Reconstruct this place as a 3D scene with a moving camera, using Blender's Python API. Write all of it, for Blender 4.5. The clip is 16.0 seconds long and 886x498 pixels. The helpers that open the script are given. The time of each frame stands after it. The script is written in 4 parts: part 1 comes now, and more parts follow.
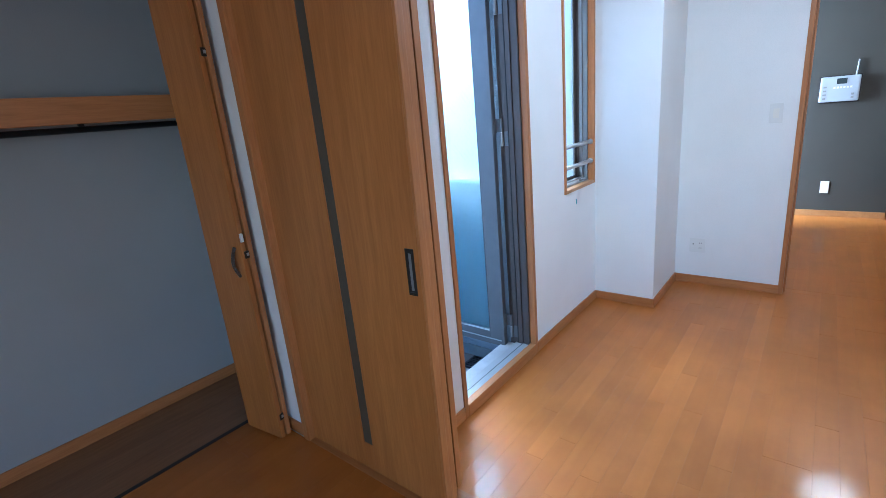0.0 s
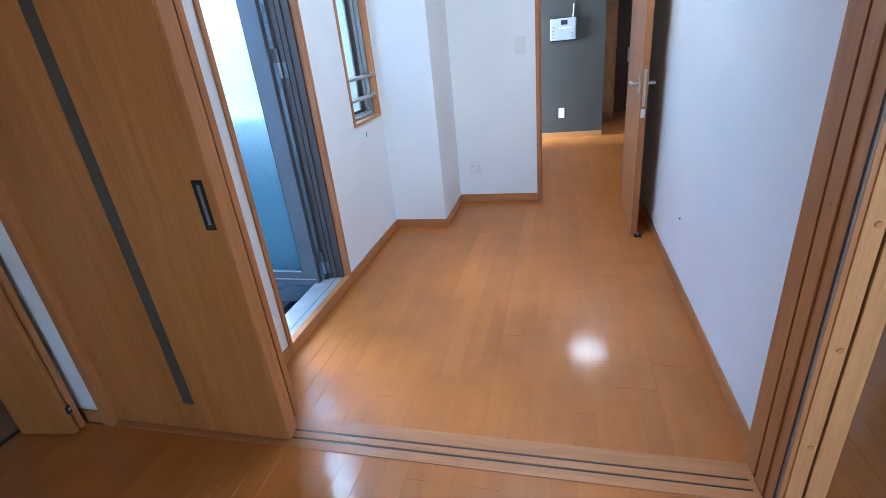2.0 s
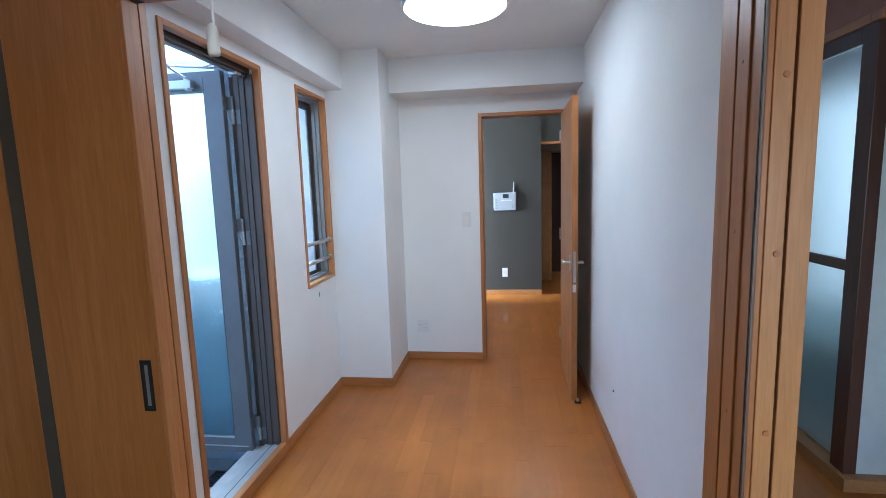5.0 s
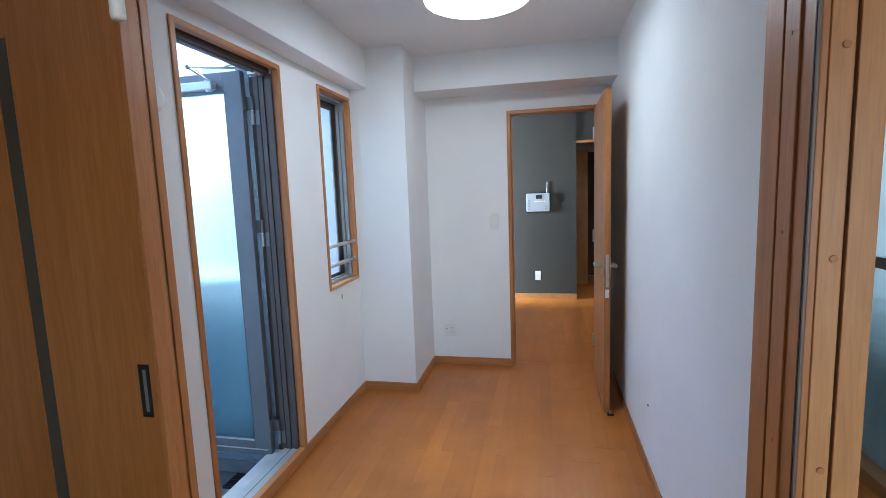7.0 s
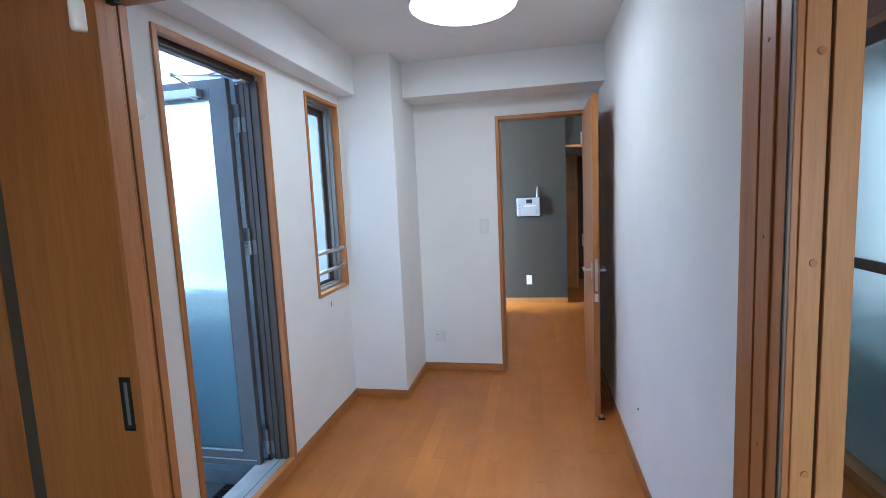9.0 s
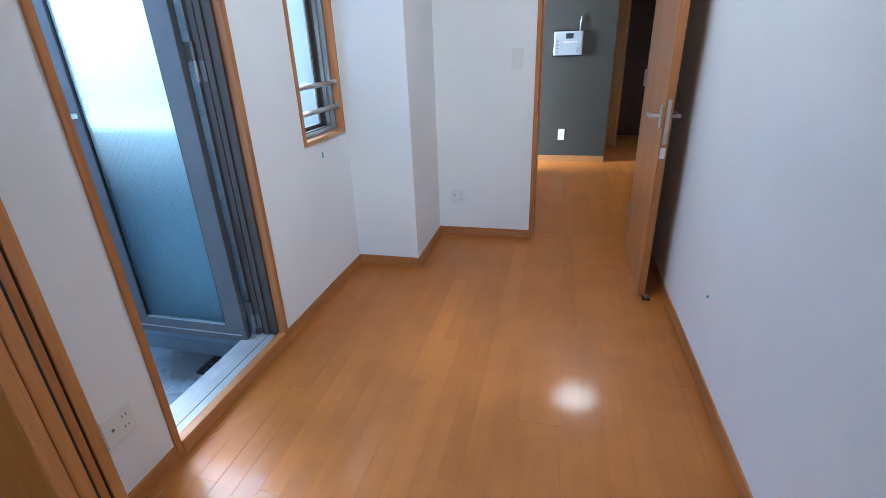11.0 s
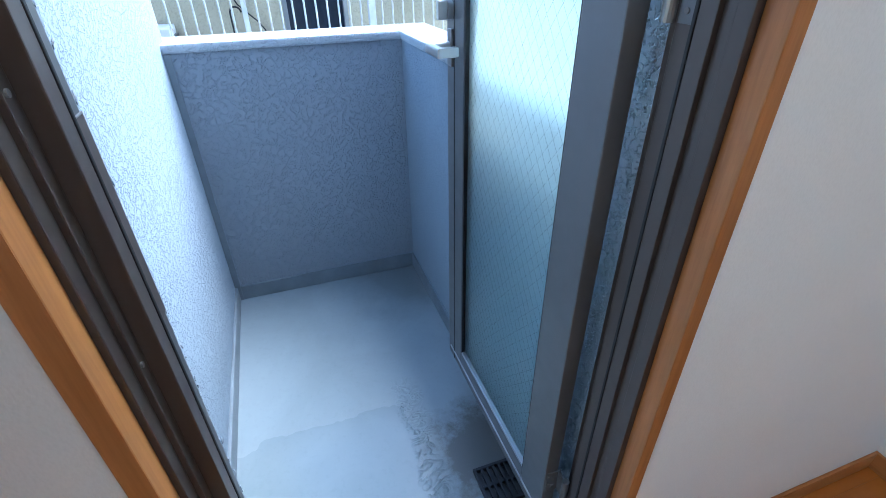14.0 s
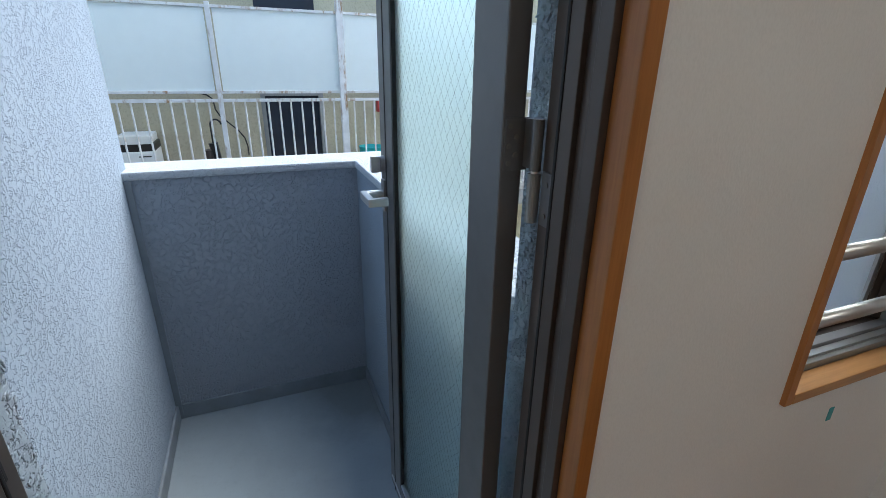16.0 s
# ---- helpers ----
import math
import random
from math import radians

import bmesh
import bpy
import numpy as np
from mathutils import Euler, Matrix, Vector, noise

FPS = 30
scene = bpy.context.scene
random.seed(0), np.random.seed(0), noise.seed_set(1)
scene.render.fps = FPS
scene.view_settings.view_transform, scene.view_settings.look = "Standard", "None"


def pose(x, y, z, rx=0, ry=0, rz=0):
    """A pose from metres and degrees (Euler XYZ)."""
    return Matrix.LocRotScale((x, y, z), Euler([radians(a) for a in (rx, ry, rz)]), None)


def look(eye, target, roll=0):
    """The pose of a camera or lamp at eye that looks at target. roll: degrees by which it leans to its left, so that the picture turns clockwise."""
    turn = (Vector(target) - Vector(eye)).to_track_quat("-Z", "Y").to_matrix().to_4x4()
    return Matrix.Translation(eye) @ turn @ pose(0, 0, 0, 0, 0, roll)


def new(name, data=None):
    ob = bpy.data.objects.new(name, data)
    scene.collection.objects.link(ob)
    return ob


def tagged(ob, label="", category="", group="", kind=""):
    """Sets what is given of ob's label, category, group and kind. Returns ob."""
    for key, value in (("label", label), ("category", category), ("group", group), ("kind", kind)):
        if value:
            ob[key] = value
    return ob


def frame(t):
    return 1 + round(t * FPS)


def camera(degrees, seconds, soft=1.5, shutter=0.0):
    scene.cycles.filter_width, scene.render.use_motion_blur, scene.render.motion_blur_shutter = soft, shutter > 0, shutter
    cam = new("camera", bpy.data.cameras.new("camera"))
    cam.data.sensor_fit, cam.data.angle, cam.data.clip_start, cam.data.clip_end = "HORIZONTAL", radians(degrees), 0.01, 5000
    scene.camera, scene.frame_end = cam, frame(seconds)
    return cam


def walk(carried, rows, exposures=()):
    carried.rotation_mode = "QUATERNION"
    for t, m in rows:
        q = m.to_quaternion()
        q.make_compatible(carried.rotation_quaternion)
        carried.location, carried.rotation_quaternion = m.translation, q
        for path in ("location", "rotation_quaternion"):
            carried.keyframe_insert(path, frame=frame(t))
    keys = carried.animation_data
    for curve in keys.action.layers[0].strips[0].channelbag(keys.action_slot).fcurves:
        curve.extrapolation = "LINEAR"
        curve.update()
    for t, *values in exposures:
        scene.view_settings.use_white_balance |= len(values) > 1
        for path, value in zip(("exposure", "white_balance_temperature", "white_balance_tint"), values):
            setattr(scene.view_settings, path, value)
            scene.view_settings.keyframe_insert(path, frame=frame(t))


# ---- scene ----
cam = camera(87.0, 16.0, soft=0.6)
PATH = [
    (0, (0.009, 0.985, 1.347), (-1.218, 2.464, 0.793), -5.3),
    (0.5, (0.103, 0.996, 1.363), (-0.891, 2.64, 0.808), -5.4),
    (1, (0.134, 1.007, 1.337), (-0.645, 2.747, 0.731), -5.9),
    (1.5, (0.097, 0.971, 1.294), (-0.505, 2.74, 0.581), -6.4),
    (2, (0.048, 0.889, 1.255), (-0.435, 2.651, 0.443), -6.0),
    (2.5, (0.053, 0.861, 1.289), (-0.334, 2.657, 0.5), -4.4),
    (3, (0.057, 0.829, 1.354), (-0.263, 2.686, 0.686), -2.9),
    (3.5, (0.059, 0.787, 1.4), (-0.207, 2.716, 0.941), -1.8),
    (4, (0.07, 0.761, 1.433), (-0.182, 2.725, 1.153), -1.8),
    (4.2, (0.054, 0.765, 1.431), (-0.187, 2.734, 1.18), -1.7),
    (6.5, (0.133, 0.93, 1.398), (-0.25, 2.877, 1.143), -1.9),
    (7, (0.138, 0.933, 1.402), (-0.283, 2.873, 1.164), -2.1),
    (7.5, (0.159, 0.935, 1.396), (-0.279, 2.873, 1.168), -2.8),
    (8, (0.172, 0.934, 1.406), (-0.242, 2.881, 1.203), -3.0),
    (8.2, (0.168, 0.933, 1.426), (-0.232, 2.884, 1.243), -2.9),
    (10.5, (0.111, 1.175, 1.29), (-0.303, 3.045, 0.712), -2.7),
    (11, (0.034, 1.504, 1.249), (-0.416, 3.284, 0.455), -2.1),
    (11.5, (0.001, 1.8, 1.243), (-0.614, 3.449, 0.293), -2.3),
    (12, (-0.143, 2.043, 1.226), (-1.067, 3.485, 0.194), -1.5),
    (12.5, (-0.303, 2.250, 1.246), (-1.536, 3.444, 0.218), -2.1),
    (13, (-0.456, 2.442, 1.245), (-1.816, 3.427, 0.163), -0.9),
    (13.5, (-0.606, 2.573, 1.250), (-2.118, 3.318, 0.173), -1.1),
    (14, (-0.787, 2.636, 1.232), (-2.390, 3.183, 0.167), -0.9),
    (14.5, (-0.896, 2.655, 1.240), (-2.543, 3.042, 0.175), -0.9),
    (15, (-0.896, 2.661, 1.280), (-2.625, 2.952, 0.320), -1.2),
    (15.5, (-0.849, 2.688, 1.332), (-2.631, 3.084, 0.515), -0.3),
    (16, (-0.756, 2.751, 1.356), (-2.487, 3.448, 0.636), 0.9),
]

EXPOSURES = [(0.0, 3.48, 4620, 3.5), (1.0, 3.28, 4600, 3.5), (2.5, 3.62, 4720, 3.5), (4.0, 3.29, 4930, 3.5), (7.0, 3.15, 5130, 3.5), (10.5, 3.24, 5060, 3.5), (11.5, 3.2, 5020, 3.5), (12.5, 3.21, 5060, 3.5), (13.5, 2.92, 5200, 4), (15.0, 2.45, 5800, 4), (16.0, 1.82, 6450, 6)]
walk(cam, [(t, look(eye, target, roll)) for t, eye, target, roll in PATH], exposures=EXPOSURES)

# ---- world and large lights ----
SUN_UP, SUN_ROUND = radians(49), radians(-28)
world = bpy.data.worlds.new("sky")
scene.world = world
world.use_nodes = True
wn = world.node_tree.nodes
sky = wn.new("ShaderNodeTexSky")
sky.sky_type = "NISHITA"
sky.sun_disc = False
sky.sun_elevation, sky.sun_rotation = SUN_UP, SUN_ROUND
sky.air_density, sky.dust_density = 1.0, 0.9
wn["Background"].inputs["Strength"].default_value = 0.15
world.node_tree.links.new(sky.outputs["Color"], wn["Background"].inputs["Color"])

sun_data = bpy.data.lights.new("sun", "SUN")
sun_data.energy, sun_data.angle, sun_data.color = 1.85, radians(55), (1.0, 0.97, 0.93)
sun = new("sun", sun_data)
sun.matrix_world = look((0, 0, 0), (-math.sin(SUN_ROUND) * math.cos(SUN_UP), -math.cos(SUN_ROUND) * math.cos(SUN_UP), -math.sin(SUN_UP)))


def area_light(name, eye, target, w, h, power, colour):
    data = bpy.data.lights.new(name, "AREA")
    data.shape, data.size, data.size_y, data.energy, data.color = "RECTANGLE", w, h, power, colour
    ob = new(name, data)
    ob.matrix_world = look(eye, target)
    return ob


area_light("living_window_light", (-2.72, 5.85, 1.25), (0, 5.5, 0.3), 1.5, 1.7, 130, (0.95, 0.97, 1.0))
# added fill for the near room, set in an assumed window out of view
area_light("bedroom_window_light", (1.3, -1.32, 1.20), (1.0, 2.0, 0.8), 1.1, 1.2, 3.2, (1.0, 0.95, 0.88))
# added fill lamp behind the bath panes; the bathroom has no window here
area_light("bath_window_light", (2.43, 3.8, 1.25), (1.6, 3.6, 1.1), 1.3, 1.4, 0.8, (0.93, 0.98, 1.0))

# ---- materials ----
def node_mat(name, base, rough=0.5, metal=0.0, spec=0.5):
    m = bpy.data.materials.new(name)
    m.use_nodes = True
    b = m.node_tree.nodes["Principled BSDF"]
    b.inputs["Base Color"].default_value = (*base, 1)
    b.inputs["Roughness"].default_value = rough
    b.inputs["Metallic"].default_value = metal
    b.inputs["Specular IOR Level"].default_value = spec
    return m, m.node_tree.nodes, m.node_tree.links, b


def coords(n, l, scale=(1, 1, 1), kind="Object"):
    tc = n.new("ShaderNodeTexCoord")
    mp = n.new("ShaderNodeMapping")
    mp.inputs["Scale"].default_value = scale
    l.new(tc.outputs[kind], mp.inputs["Vector"])
    return mp.outputs["Vector"]


def noise_at(n, l, vec, scale, detail=4, rough=0.55, distort=0.0):
    t = n.new("ShaderNodeTexNoise")
    t.inputs["Scale"].default_value, t.inputs["Detail"].default_value = scale, detail
    t.inputs["Roughness"].default_value, t.inputs["Distortion"].default_value = rough, distort
    l.new(vec, t.inputs["Vector"])
    return t.outputs["Fac"]


def ramp(n, l, fac, stops):
    r = n.new("ShaderNodeValToRGB")
    e = r.color_ramp.elements
    while len(e) < len(stops):
        e.new(0.5)
    for k, (p, c) in zip(e, stops):
        k.position, k.color = p, (*c, 1)
    l.new(fac, r.inputs["Fac"])
    return r.outputs["Color"]


def mixed(n, l, kind, fac, a, b):
    m = n.new("ShaderNodeMixRGB")
    m.blend_type = kind
    for key, v in (("Fac", fac), ("Color1", a), ("Color2", b)):
        if isinstance(v, (float, int)):
            m.inputs[key].default_value = v
        elif isinstance(v, tuple):
            m.inputs[key].default_value = (*v, 1)
        else:
            l.new(v, m.inputs[key])
    return m.outputs["Color"]


def bumped(n, l, b, height, strength, distance, before=None):
    u = n.new("ShaderNodeBump")
    u.inputs["Strength"].default_value, u.inputs["Distance"].default_value = strength, distance
    l.new(height, u.inputs["Height"])
    if before is not None:
        l.new(before, u.inputs["Normal"])
    l.new(u.outputs["Normal"], b.inputs["Normal"])
    return u.outputs["Normal"]


def ranged(n, l, fac, lo, hi):
    r = n.new("ShaderNodeMapRange")
    r.inputs["To Min"].default_value, r.inputs["To Max"].default_value = lo, hi
    l.new(fac, r.inputs["Value"])
    return r.outputs["Result"]


def wallpaper(name, base, grain=0.25):
    m, n, l, b = node_mat(name, base, 0.75, 0, 0.25)
    v = coords(n, l)
    big = noise_at(n, l, v, 1.7, 3)
    dark = tuple(c * 0.93 for c in base)
    col = ramp(n, l, big, [(0.3, dark), (0.65, base)])
    weave = noise_at(n, l, coords(n, l, (1, 1, 0.45)), 420, 2)
    l.new(mixed(n, l, "MULTIPLY", 0.12, col, ramp(n, l, weave, [(0.3, (0.6, 0.6, 0.6)), (0.6, (1, 1, 1))])), b.inputs["Base Color"])
    fine = noise_at(n, l, coords(n, l, (1, 1, 0.6)), 260, 3)
    bumped(n, l, b, fine, grain, 0.002)
    return m


def wood(name, light, dark, along=2, rough=0.35, grain=1.0, vary=0.0, shine=0.5):
    """Wood with its grain along one axis (0 x, 1 y, 2 z)."""
    m, n, l, b = node_mat(name, light, rough, 0, shine)
    s = [14, 14, 14]
    s[along] = 0.9
    v = coords(n, l, tuple(s))
    if vary:
        info = n.new("ShaderNodeObjectInfo")
        add = n.new("ShaderNodeVectorMath")
        add.operation = "MULTIPLY_ADD"
        comb = n.new("ShaderNodeCombineXYZ")
        for k in "XYZ":
            l.new(info.outputs["Random"], comb.inputs[k])
        l.new(comb.outputs["Vector"], add.inputs[0])
        add.inputs[1].default_value = (37, 53, 71)
        l.new(v, add.inputs[2])
        v = add.outputs["Vector"]
    streak = noise_at(n, l, v, 2.2, 5, 0.6, 0.6)
    fine = noise_at(n, l, v, 11, 4, 0.65, 0.3)
    col = ramp(n, l, streak, [(0.28, dark), (0.62, light)])
    wide = [2.6, 2.6, 2.6]
    wide[along] = 0.35
    band = noise_at(n, l, coords(n, l, tuple(wide)), 1.6, 4, 0.6, 0.5)
    col = mixed(n, l, "MULTIPLY", 0.8, col, ramp(n, l, band, [(0.34, (0.80, 0.75, 0.70)), (0.6, (1, 1, 1))]))
    col = mixed(n, l, "MULTIPLY", 0.30 * grain, col, ramp(n, l, fine, [(0.35, (0.55, 0.48, 0.4)), (0.6, (1, 1, 1))]))
    if vary:
        tone = ramp(n, l, info.outputs["Random"], [(0.0, (1 - vary, 1 - vary * 1.2, 1 - vary * 1.4)), (0.5, (1, 1, 1)), (1.0, (1 - vary * 0.3, 1 - vary * 0.55, 1 - vary * 0.8))])
        col = mixed(n, l, "MULTIPLY", 1.0, col, tone)
    l.new(col, b.inputs["Base Color"])
    blot = noise_at(n, l, coords(n, l), 3.0, 3)
    l.new(ranged(n, l, blot, rough * 0.8, rough * 1.25), b.inputs["Roughness"])
    bumped(n, l, b, fine, 0.06 * grain, 0.001)
    return m


def plain(name, base, rough=0.45, metal=0.0, vary=0.12, bump=0.03):
    m, n, l, b = node_mat(name, base, rough, metal)
    v = coords(n, l)
    f = noise_at(n, l, v, 9, 4)
    l.new(ramp(n, l, f, [(0.3, tuple(c * (1 - vary) for c in base)), (0.65, base)]), b.inputs["Base Color"])
    l.new(ranged(n, l, noise_at(n, l, v, 30, 3), rough * 0.8, rough * 1.2), b.inputs["Roughness"])
    if bump:
        bumped(n, l, b, noise_at(n, l, v, 250, 2), bump, 0.001)
    return m


def stucco(name, base, scale=60, strength=0.7, deep=0.004, contrast=0.16):
    """Rubbed stucco: short worm grooves in a fine gritty face."""
    m, n, l, b = node_mat(name, base, 0.85, 0, 0.2)
    v = coords(n, l)
    lines = ramp(n, l, noise_at(n, l, v, scale, 1.0, 0.5, 0.5), [(0.43, (1, 1, 1)), (0.485, (0, 0, 0)), (0.515, (0, 0, 0)), (0.57, (1, 1, 1))])
    gaps = ramp(n, l, noise_at(n, l, v, scale * 1.15, 2, 0.5, 0.3), [(0.46, (0, 0, 0)), (0.58, (1, 1, 1))])
    worm = mixed(n, l, "LIGHTEN", 1.0, lines, gaps)
    stain = noise_at(n, l, coords(n, l, (1, 1, 0.5)), 1.6, 4)
    col = ramp(n, l, stain, [(0.3, tuple(c * 0.88 for c in base)), (0.62, base)])
    grit = noise_at(n, l, v, 240, 3)
    col = mixed(n, l, "MULTIPLY", 0.10, col, ramp(n, l, grit, [(0.35, (0.45, 0.45, 0.45)), (0.55, (1, 1, 1))]))
    l.new(mixed(n, l, "MULTIPLY", contrast, col, worm), b.inputs["Base Color"])
    nb = bumped(n, l, b, grit, 0.3, 0.002)
    bumped(n, l, b, worm, strength, deep, nb)
    return m


def floor_wood(name, light, dark, rough, vary):
    """Lacquered strip flooring: faint grain along y, soft tone shifts from board to board, a clear glossy coat."""
    m, n, l, b = node_mat(name, light, rough, 0, 0.22)
    info = n.new("ShaderNodeObjectInfo")
    comb = n.new("ShaderNodeCombineXYZ")
    for k in "XYZ":
        l.new(info.outputs["Random"], comb.inputs[k])
    add = n.new("ShaderNodeVectorMath")
    add.operation = "MULTIPLY_ADD"
    l.new(comb.outputs["Vector"], add.inputs[0])
    add.inputs[1].default_value = (37, 53, 71)
    l.new(coords(n, l, (16, 1.5, 16)), add.inputs[2])
    streak = noise_at(n, l, add.outputs["Vector"], 1.3, 4, 0.55, 0.4)
    col = ramp(n, l, streak, [(0.25, dark), (0.75, light)])
    tone = ramp(n, l, info.outputs["Random"], [(0.0, (1 - vary, 1 - vary * 1.15, 1 - vary * 1.3)), (0.35, (1 - vary * 0.4, 1 - vary * 0.45, 1 - vary * 0.5)), (0.9, (1, 1, 1)), (0.96, (1.0, 1.0, 1.0)), (1.0, (1.12, 1.14, 1.18))])
    col = mixed(n, l, "MULTIPLY", 1.0, col, tone)
    geo = n.new("ShaderNodeNewGeometry")
    worn = noise_at(n, l, geo.outputs["Position"], 3.1, 5, 0.6)
    col = mixed(n, l, "MULTIPLY", 1.0, col, ramp(n, l, worn, [(0.32, (0.84, 0.81, 0.77)), (0.62, (1, 1, 1))]))
    l.new(col, b.inputs["Base Color"])
    l.new(ranged(n, l, worn, rough * 0.85, rough * 1.2), b.inputs["Roughness"])
    b.inputs["Coat Weight"].default_value = 0.30
    l.new(ranged(n, l, noise_at(n, l, geo.outputs["Position"], 6.0, 3), 0.08, 0.135), b.inputs["Coat Roughness"])
    return m


def balcony_paint(name):
    base = (0.245, 0.285, 0.31)
    m, n, l, b = node_mat(name, base, 0.5, 0, 0.4)
    v = coords(n, l)
    big = noise_at(n, l, v, 2.2, 5, 0.6, 0.4)
    col = ramp(n, l, big, [(0.3, (0.215, 0.25, 0.27)), (0.55, base), (0.75, (0.272, 0.312, 0.337))])
    speck = noise_at(n, l, v, 60, 3)
    col = mixed(n, l, "MULTIPLY", 0.08, col, ramp(n, l, speck, [(0.3, (0.5, 0.5, 0.5)), (0.45, (1, 1, 1))]))
    # dirt that collects round the drain
    sep = n.new("ShaderNodeVectorMath")
    sep.operation = "DISTANCE"
    tc = n.new("ShaderNodeTexCoord")
    l.new(tc.outputs["Object"], sep.inputs[0])
    sep.inputs[1].default_value = (-1.66, 3.10, -0.17)
    ragged = n.new("ShaderNodeMath")
    ragged.operation = "MULTIPLY_ADD"
    l.new(noise_at(n, l, v, 11, 6, 0.7, 0.0), ragged.inputs[0])
    ragged.inputs[1].default_value = -0.28
    l.new(sep.outputs["Value"], ragged.inputs[2])
    mask = ramp(n, l, ragged.outputs["Value"], [(0.0, (0.75, 0.75, 0.75)), (0.045, (0.25, 0.25, 0.25)), (0.09, (0, 0, 0))])
    col = mixed(n, l, "MIX", mask, col, (0.085, 0.075, 0.06))
    # the floor turns darker, with a ragged edge, towards the far corner
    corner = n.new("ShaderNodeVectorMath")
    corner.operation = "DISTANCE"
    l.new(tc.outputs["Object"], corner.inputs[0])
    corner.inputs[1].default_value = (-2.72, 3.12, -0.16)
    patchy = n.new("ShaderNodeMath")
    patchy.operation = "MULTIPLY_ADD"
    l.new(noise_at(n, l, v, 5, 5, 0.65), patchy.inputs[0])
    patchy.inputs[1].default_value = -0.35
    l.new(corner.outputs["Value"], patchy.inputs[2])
    corner_tone = ramp(n, l, patchy.outputs["Value"], [(0.0, (0.6, 0.6, 0.6)), (0.22, (0, 0, 0))])
    col = mixed(n, l, "MIX", corner_tone, col, (0.10, 0.11, 0.115))
    l.new(col, b.inputs["Base Color"])
    nb = bumped(n, l, b, noise_at(n, l, v, 7, 3), 0.12, 0.008)
    # a damp film by the threshold, its rim wrinkled where the paint lifts
    axes = n.new("ShaderNodeSeparateXYZ")
    l.new(tc.outputs["Object"], axes.inputs["Vector"])
    wander = ranged(n, l, noise_at(n, l, v, 6, 3), -0.09, 0.09)

    def sums(kind, p, q):
        t = n.new("ShaderNodeMath")
        t.operation = kind
        for k, w in enumerate((p, q)):
            if isinstance(w, float):
                t.inputs[k].default_value = w
            else:
                l.new(w, t.inputs[k])
        return t.outputs["Value"]

    inland = sums("ADD", sums("ADD", axes.outputs["X"], 1.93), wander)
    beside = sums("ADD", sums("SUBTRACT", 2.87, axes.outputs["Y"]), wander)
    inside = sums("MINIMUM", inland, beside)
    film = ramp(n, l, sums("ADD", inside, 0.5), [(0.495, (0, 0, 0)), (0.515, (1, 1, 1))])
    rim = ramp(n, l, sums("ADD", beside, 0.5), [(0.42, (0, 0, 0)), (0.47, (1, 1, 1)), (0.51, (1, 1, 1)), (0.54, (0, 0, 0))])
    rim = mixed(n, l, "MULTIPLY", 1.0, rim, ramp(n, l, sums("ADD", inland, 0.5), [(0.36, (0, 0, 0)), (0.46, (1, 1, 1))]))
    folds = ramp(n, l, noise_at(n, l, coords(n, l, (1, 0.7, 1)), 21, 2, 0.5, 1.4), [(0.40, (0, 0, 0)), (0.5, (1, 1, 1)), (0.60, (0, 0, 0))])
    nb = bumped(n, l, b, film, 0.12, 0.003, nb)
    bumped(n, l, b, mixed(n, l, "MULTIPLY", 1.0, folds, rim), 0.5, 0.007, nb)
    l.new(mixed(n, l, "MIX", film, ranged(n, l, big, 0.22, 0.40), (0.17, 0.17, 0.17)), b.inputs["Roughness"])
    return m


def frosted(name, tint, rough, bump):
    m, n, l, b = node_mat(name, tint, rough)
    b.inputs["Transmission Weight"].default_value = 1.0
    b.inputs["IOR"].default_value = 1.25
    v = coords(n, l)
    bumped(n, l, b, noise_at(n, l, v, 170, 2, 0.5, 0.3), bump, 0.0012)
    return m


WALL = wallpaper("white_wallpaper", (0.80, 0.80, 0.79))
# closet paper is darkened: the closet's shade is put into its colour
WALL_CLOSET_SHADED = wallpaper("shaded_closet_wallpaper", (0.35, 0.352, 0.345))
WALL_GREY = wallpaper("grey_wallpaper", (0.060, 0.058, 0.049), 0.5)
CEILING = wallpaper("ceiling_paper", (0.80, 0.80, 0.79))
FLOOR = floor_wood("floor_wood", (0.47, 0.170, 0.030), (0.415, 0.144, 0.024), 0.36, 0.075)
SEAM = plain("floor_seam", (0.42, 0.150, 0.027), 0.7)
TRIM = wood("trim_wood", (0.48, 0.205, 0.062), (0.39, 0.158, 0.046), 2, 0.42)
TRIM_Y = wood("trim_wood_along_y", (0.48, 0.205, 0.062), (0.39, 0.158, 0.046), 1, 0.42)
TRIM_X = wood("trim_wood_along_x", (0.48, 0.205, 0.062), (0.39, 0.158, 0.046), 0, 0.42)
TRIM_LIGHT = wood("pale_trim_wood", (0.58, 0.285, 0.10), (0.51, 0.24, 0.08), 2, 0.4)
SILL_LIGHT = wood("pale_sill_wood", (0.47, 0.245, 0.092), (0.41, 0.21, 0.075), 1, 0.35)
DOOR = wood("door_veneer", (0.45, 0.182, 0.044), (0.37, 0.140, 0.031), 2, 0.34, 1.0)
CLOSET_WOOD = wood("closet_floor_wood", (0.30, 0.145, 0.062), (0.24, 0.115, 0.048), 1, 0.5)
DARK_WOOD = wood("dark_brown_wood", (0.10, 0.045, 0.028), (0.07, 0.03, 0.02), 2, 0.4)
INLAY = plain("grey_inlay", (0.075, 0.063, 0.046), 0.42)
ALU = plain("bronze_aluminium", (0.085, 0.067, 0.058), 0.38, 0.25)
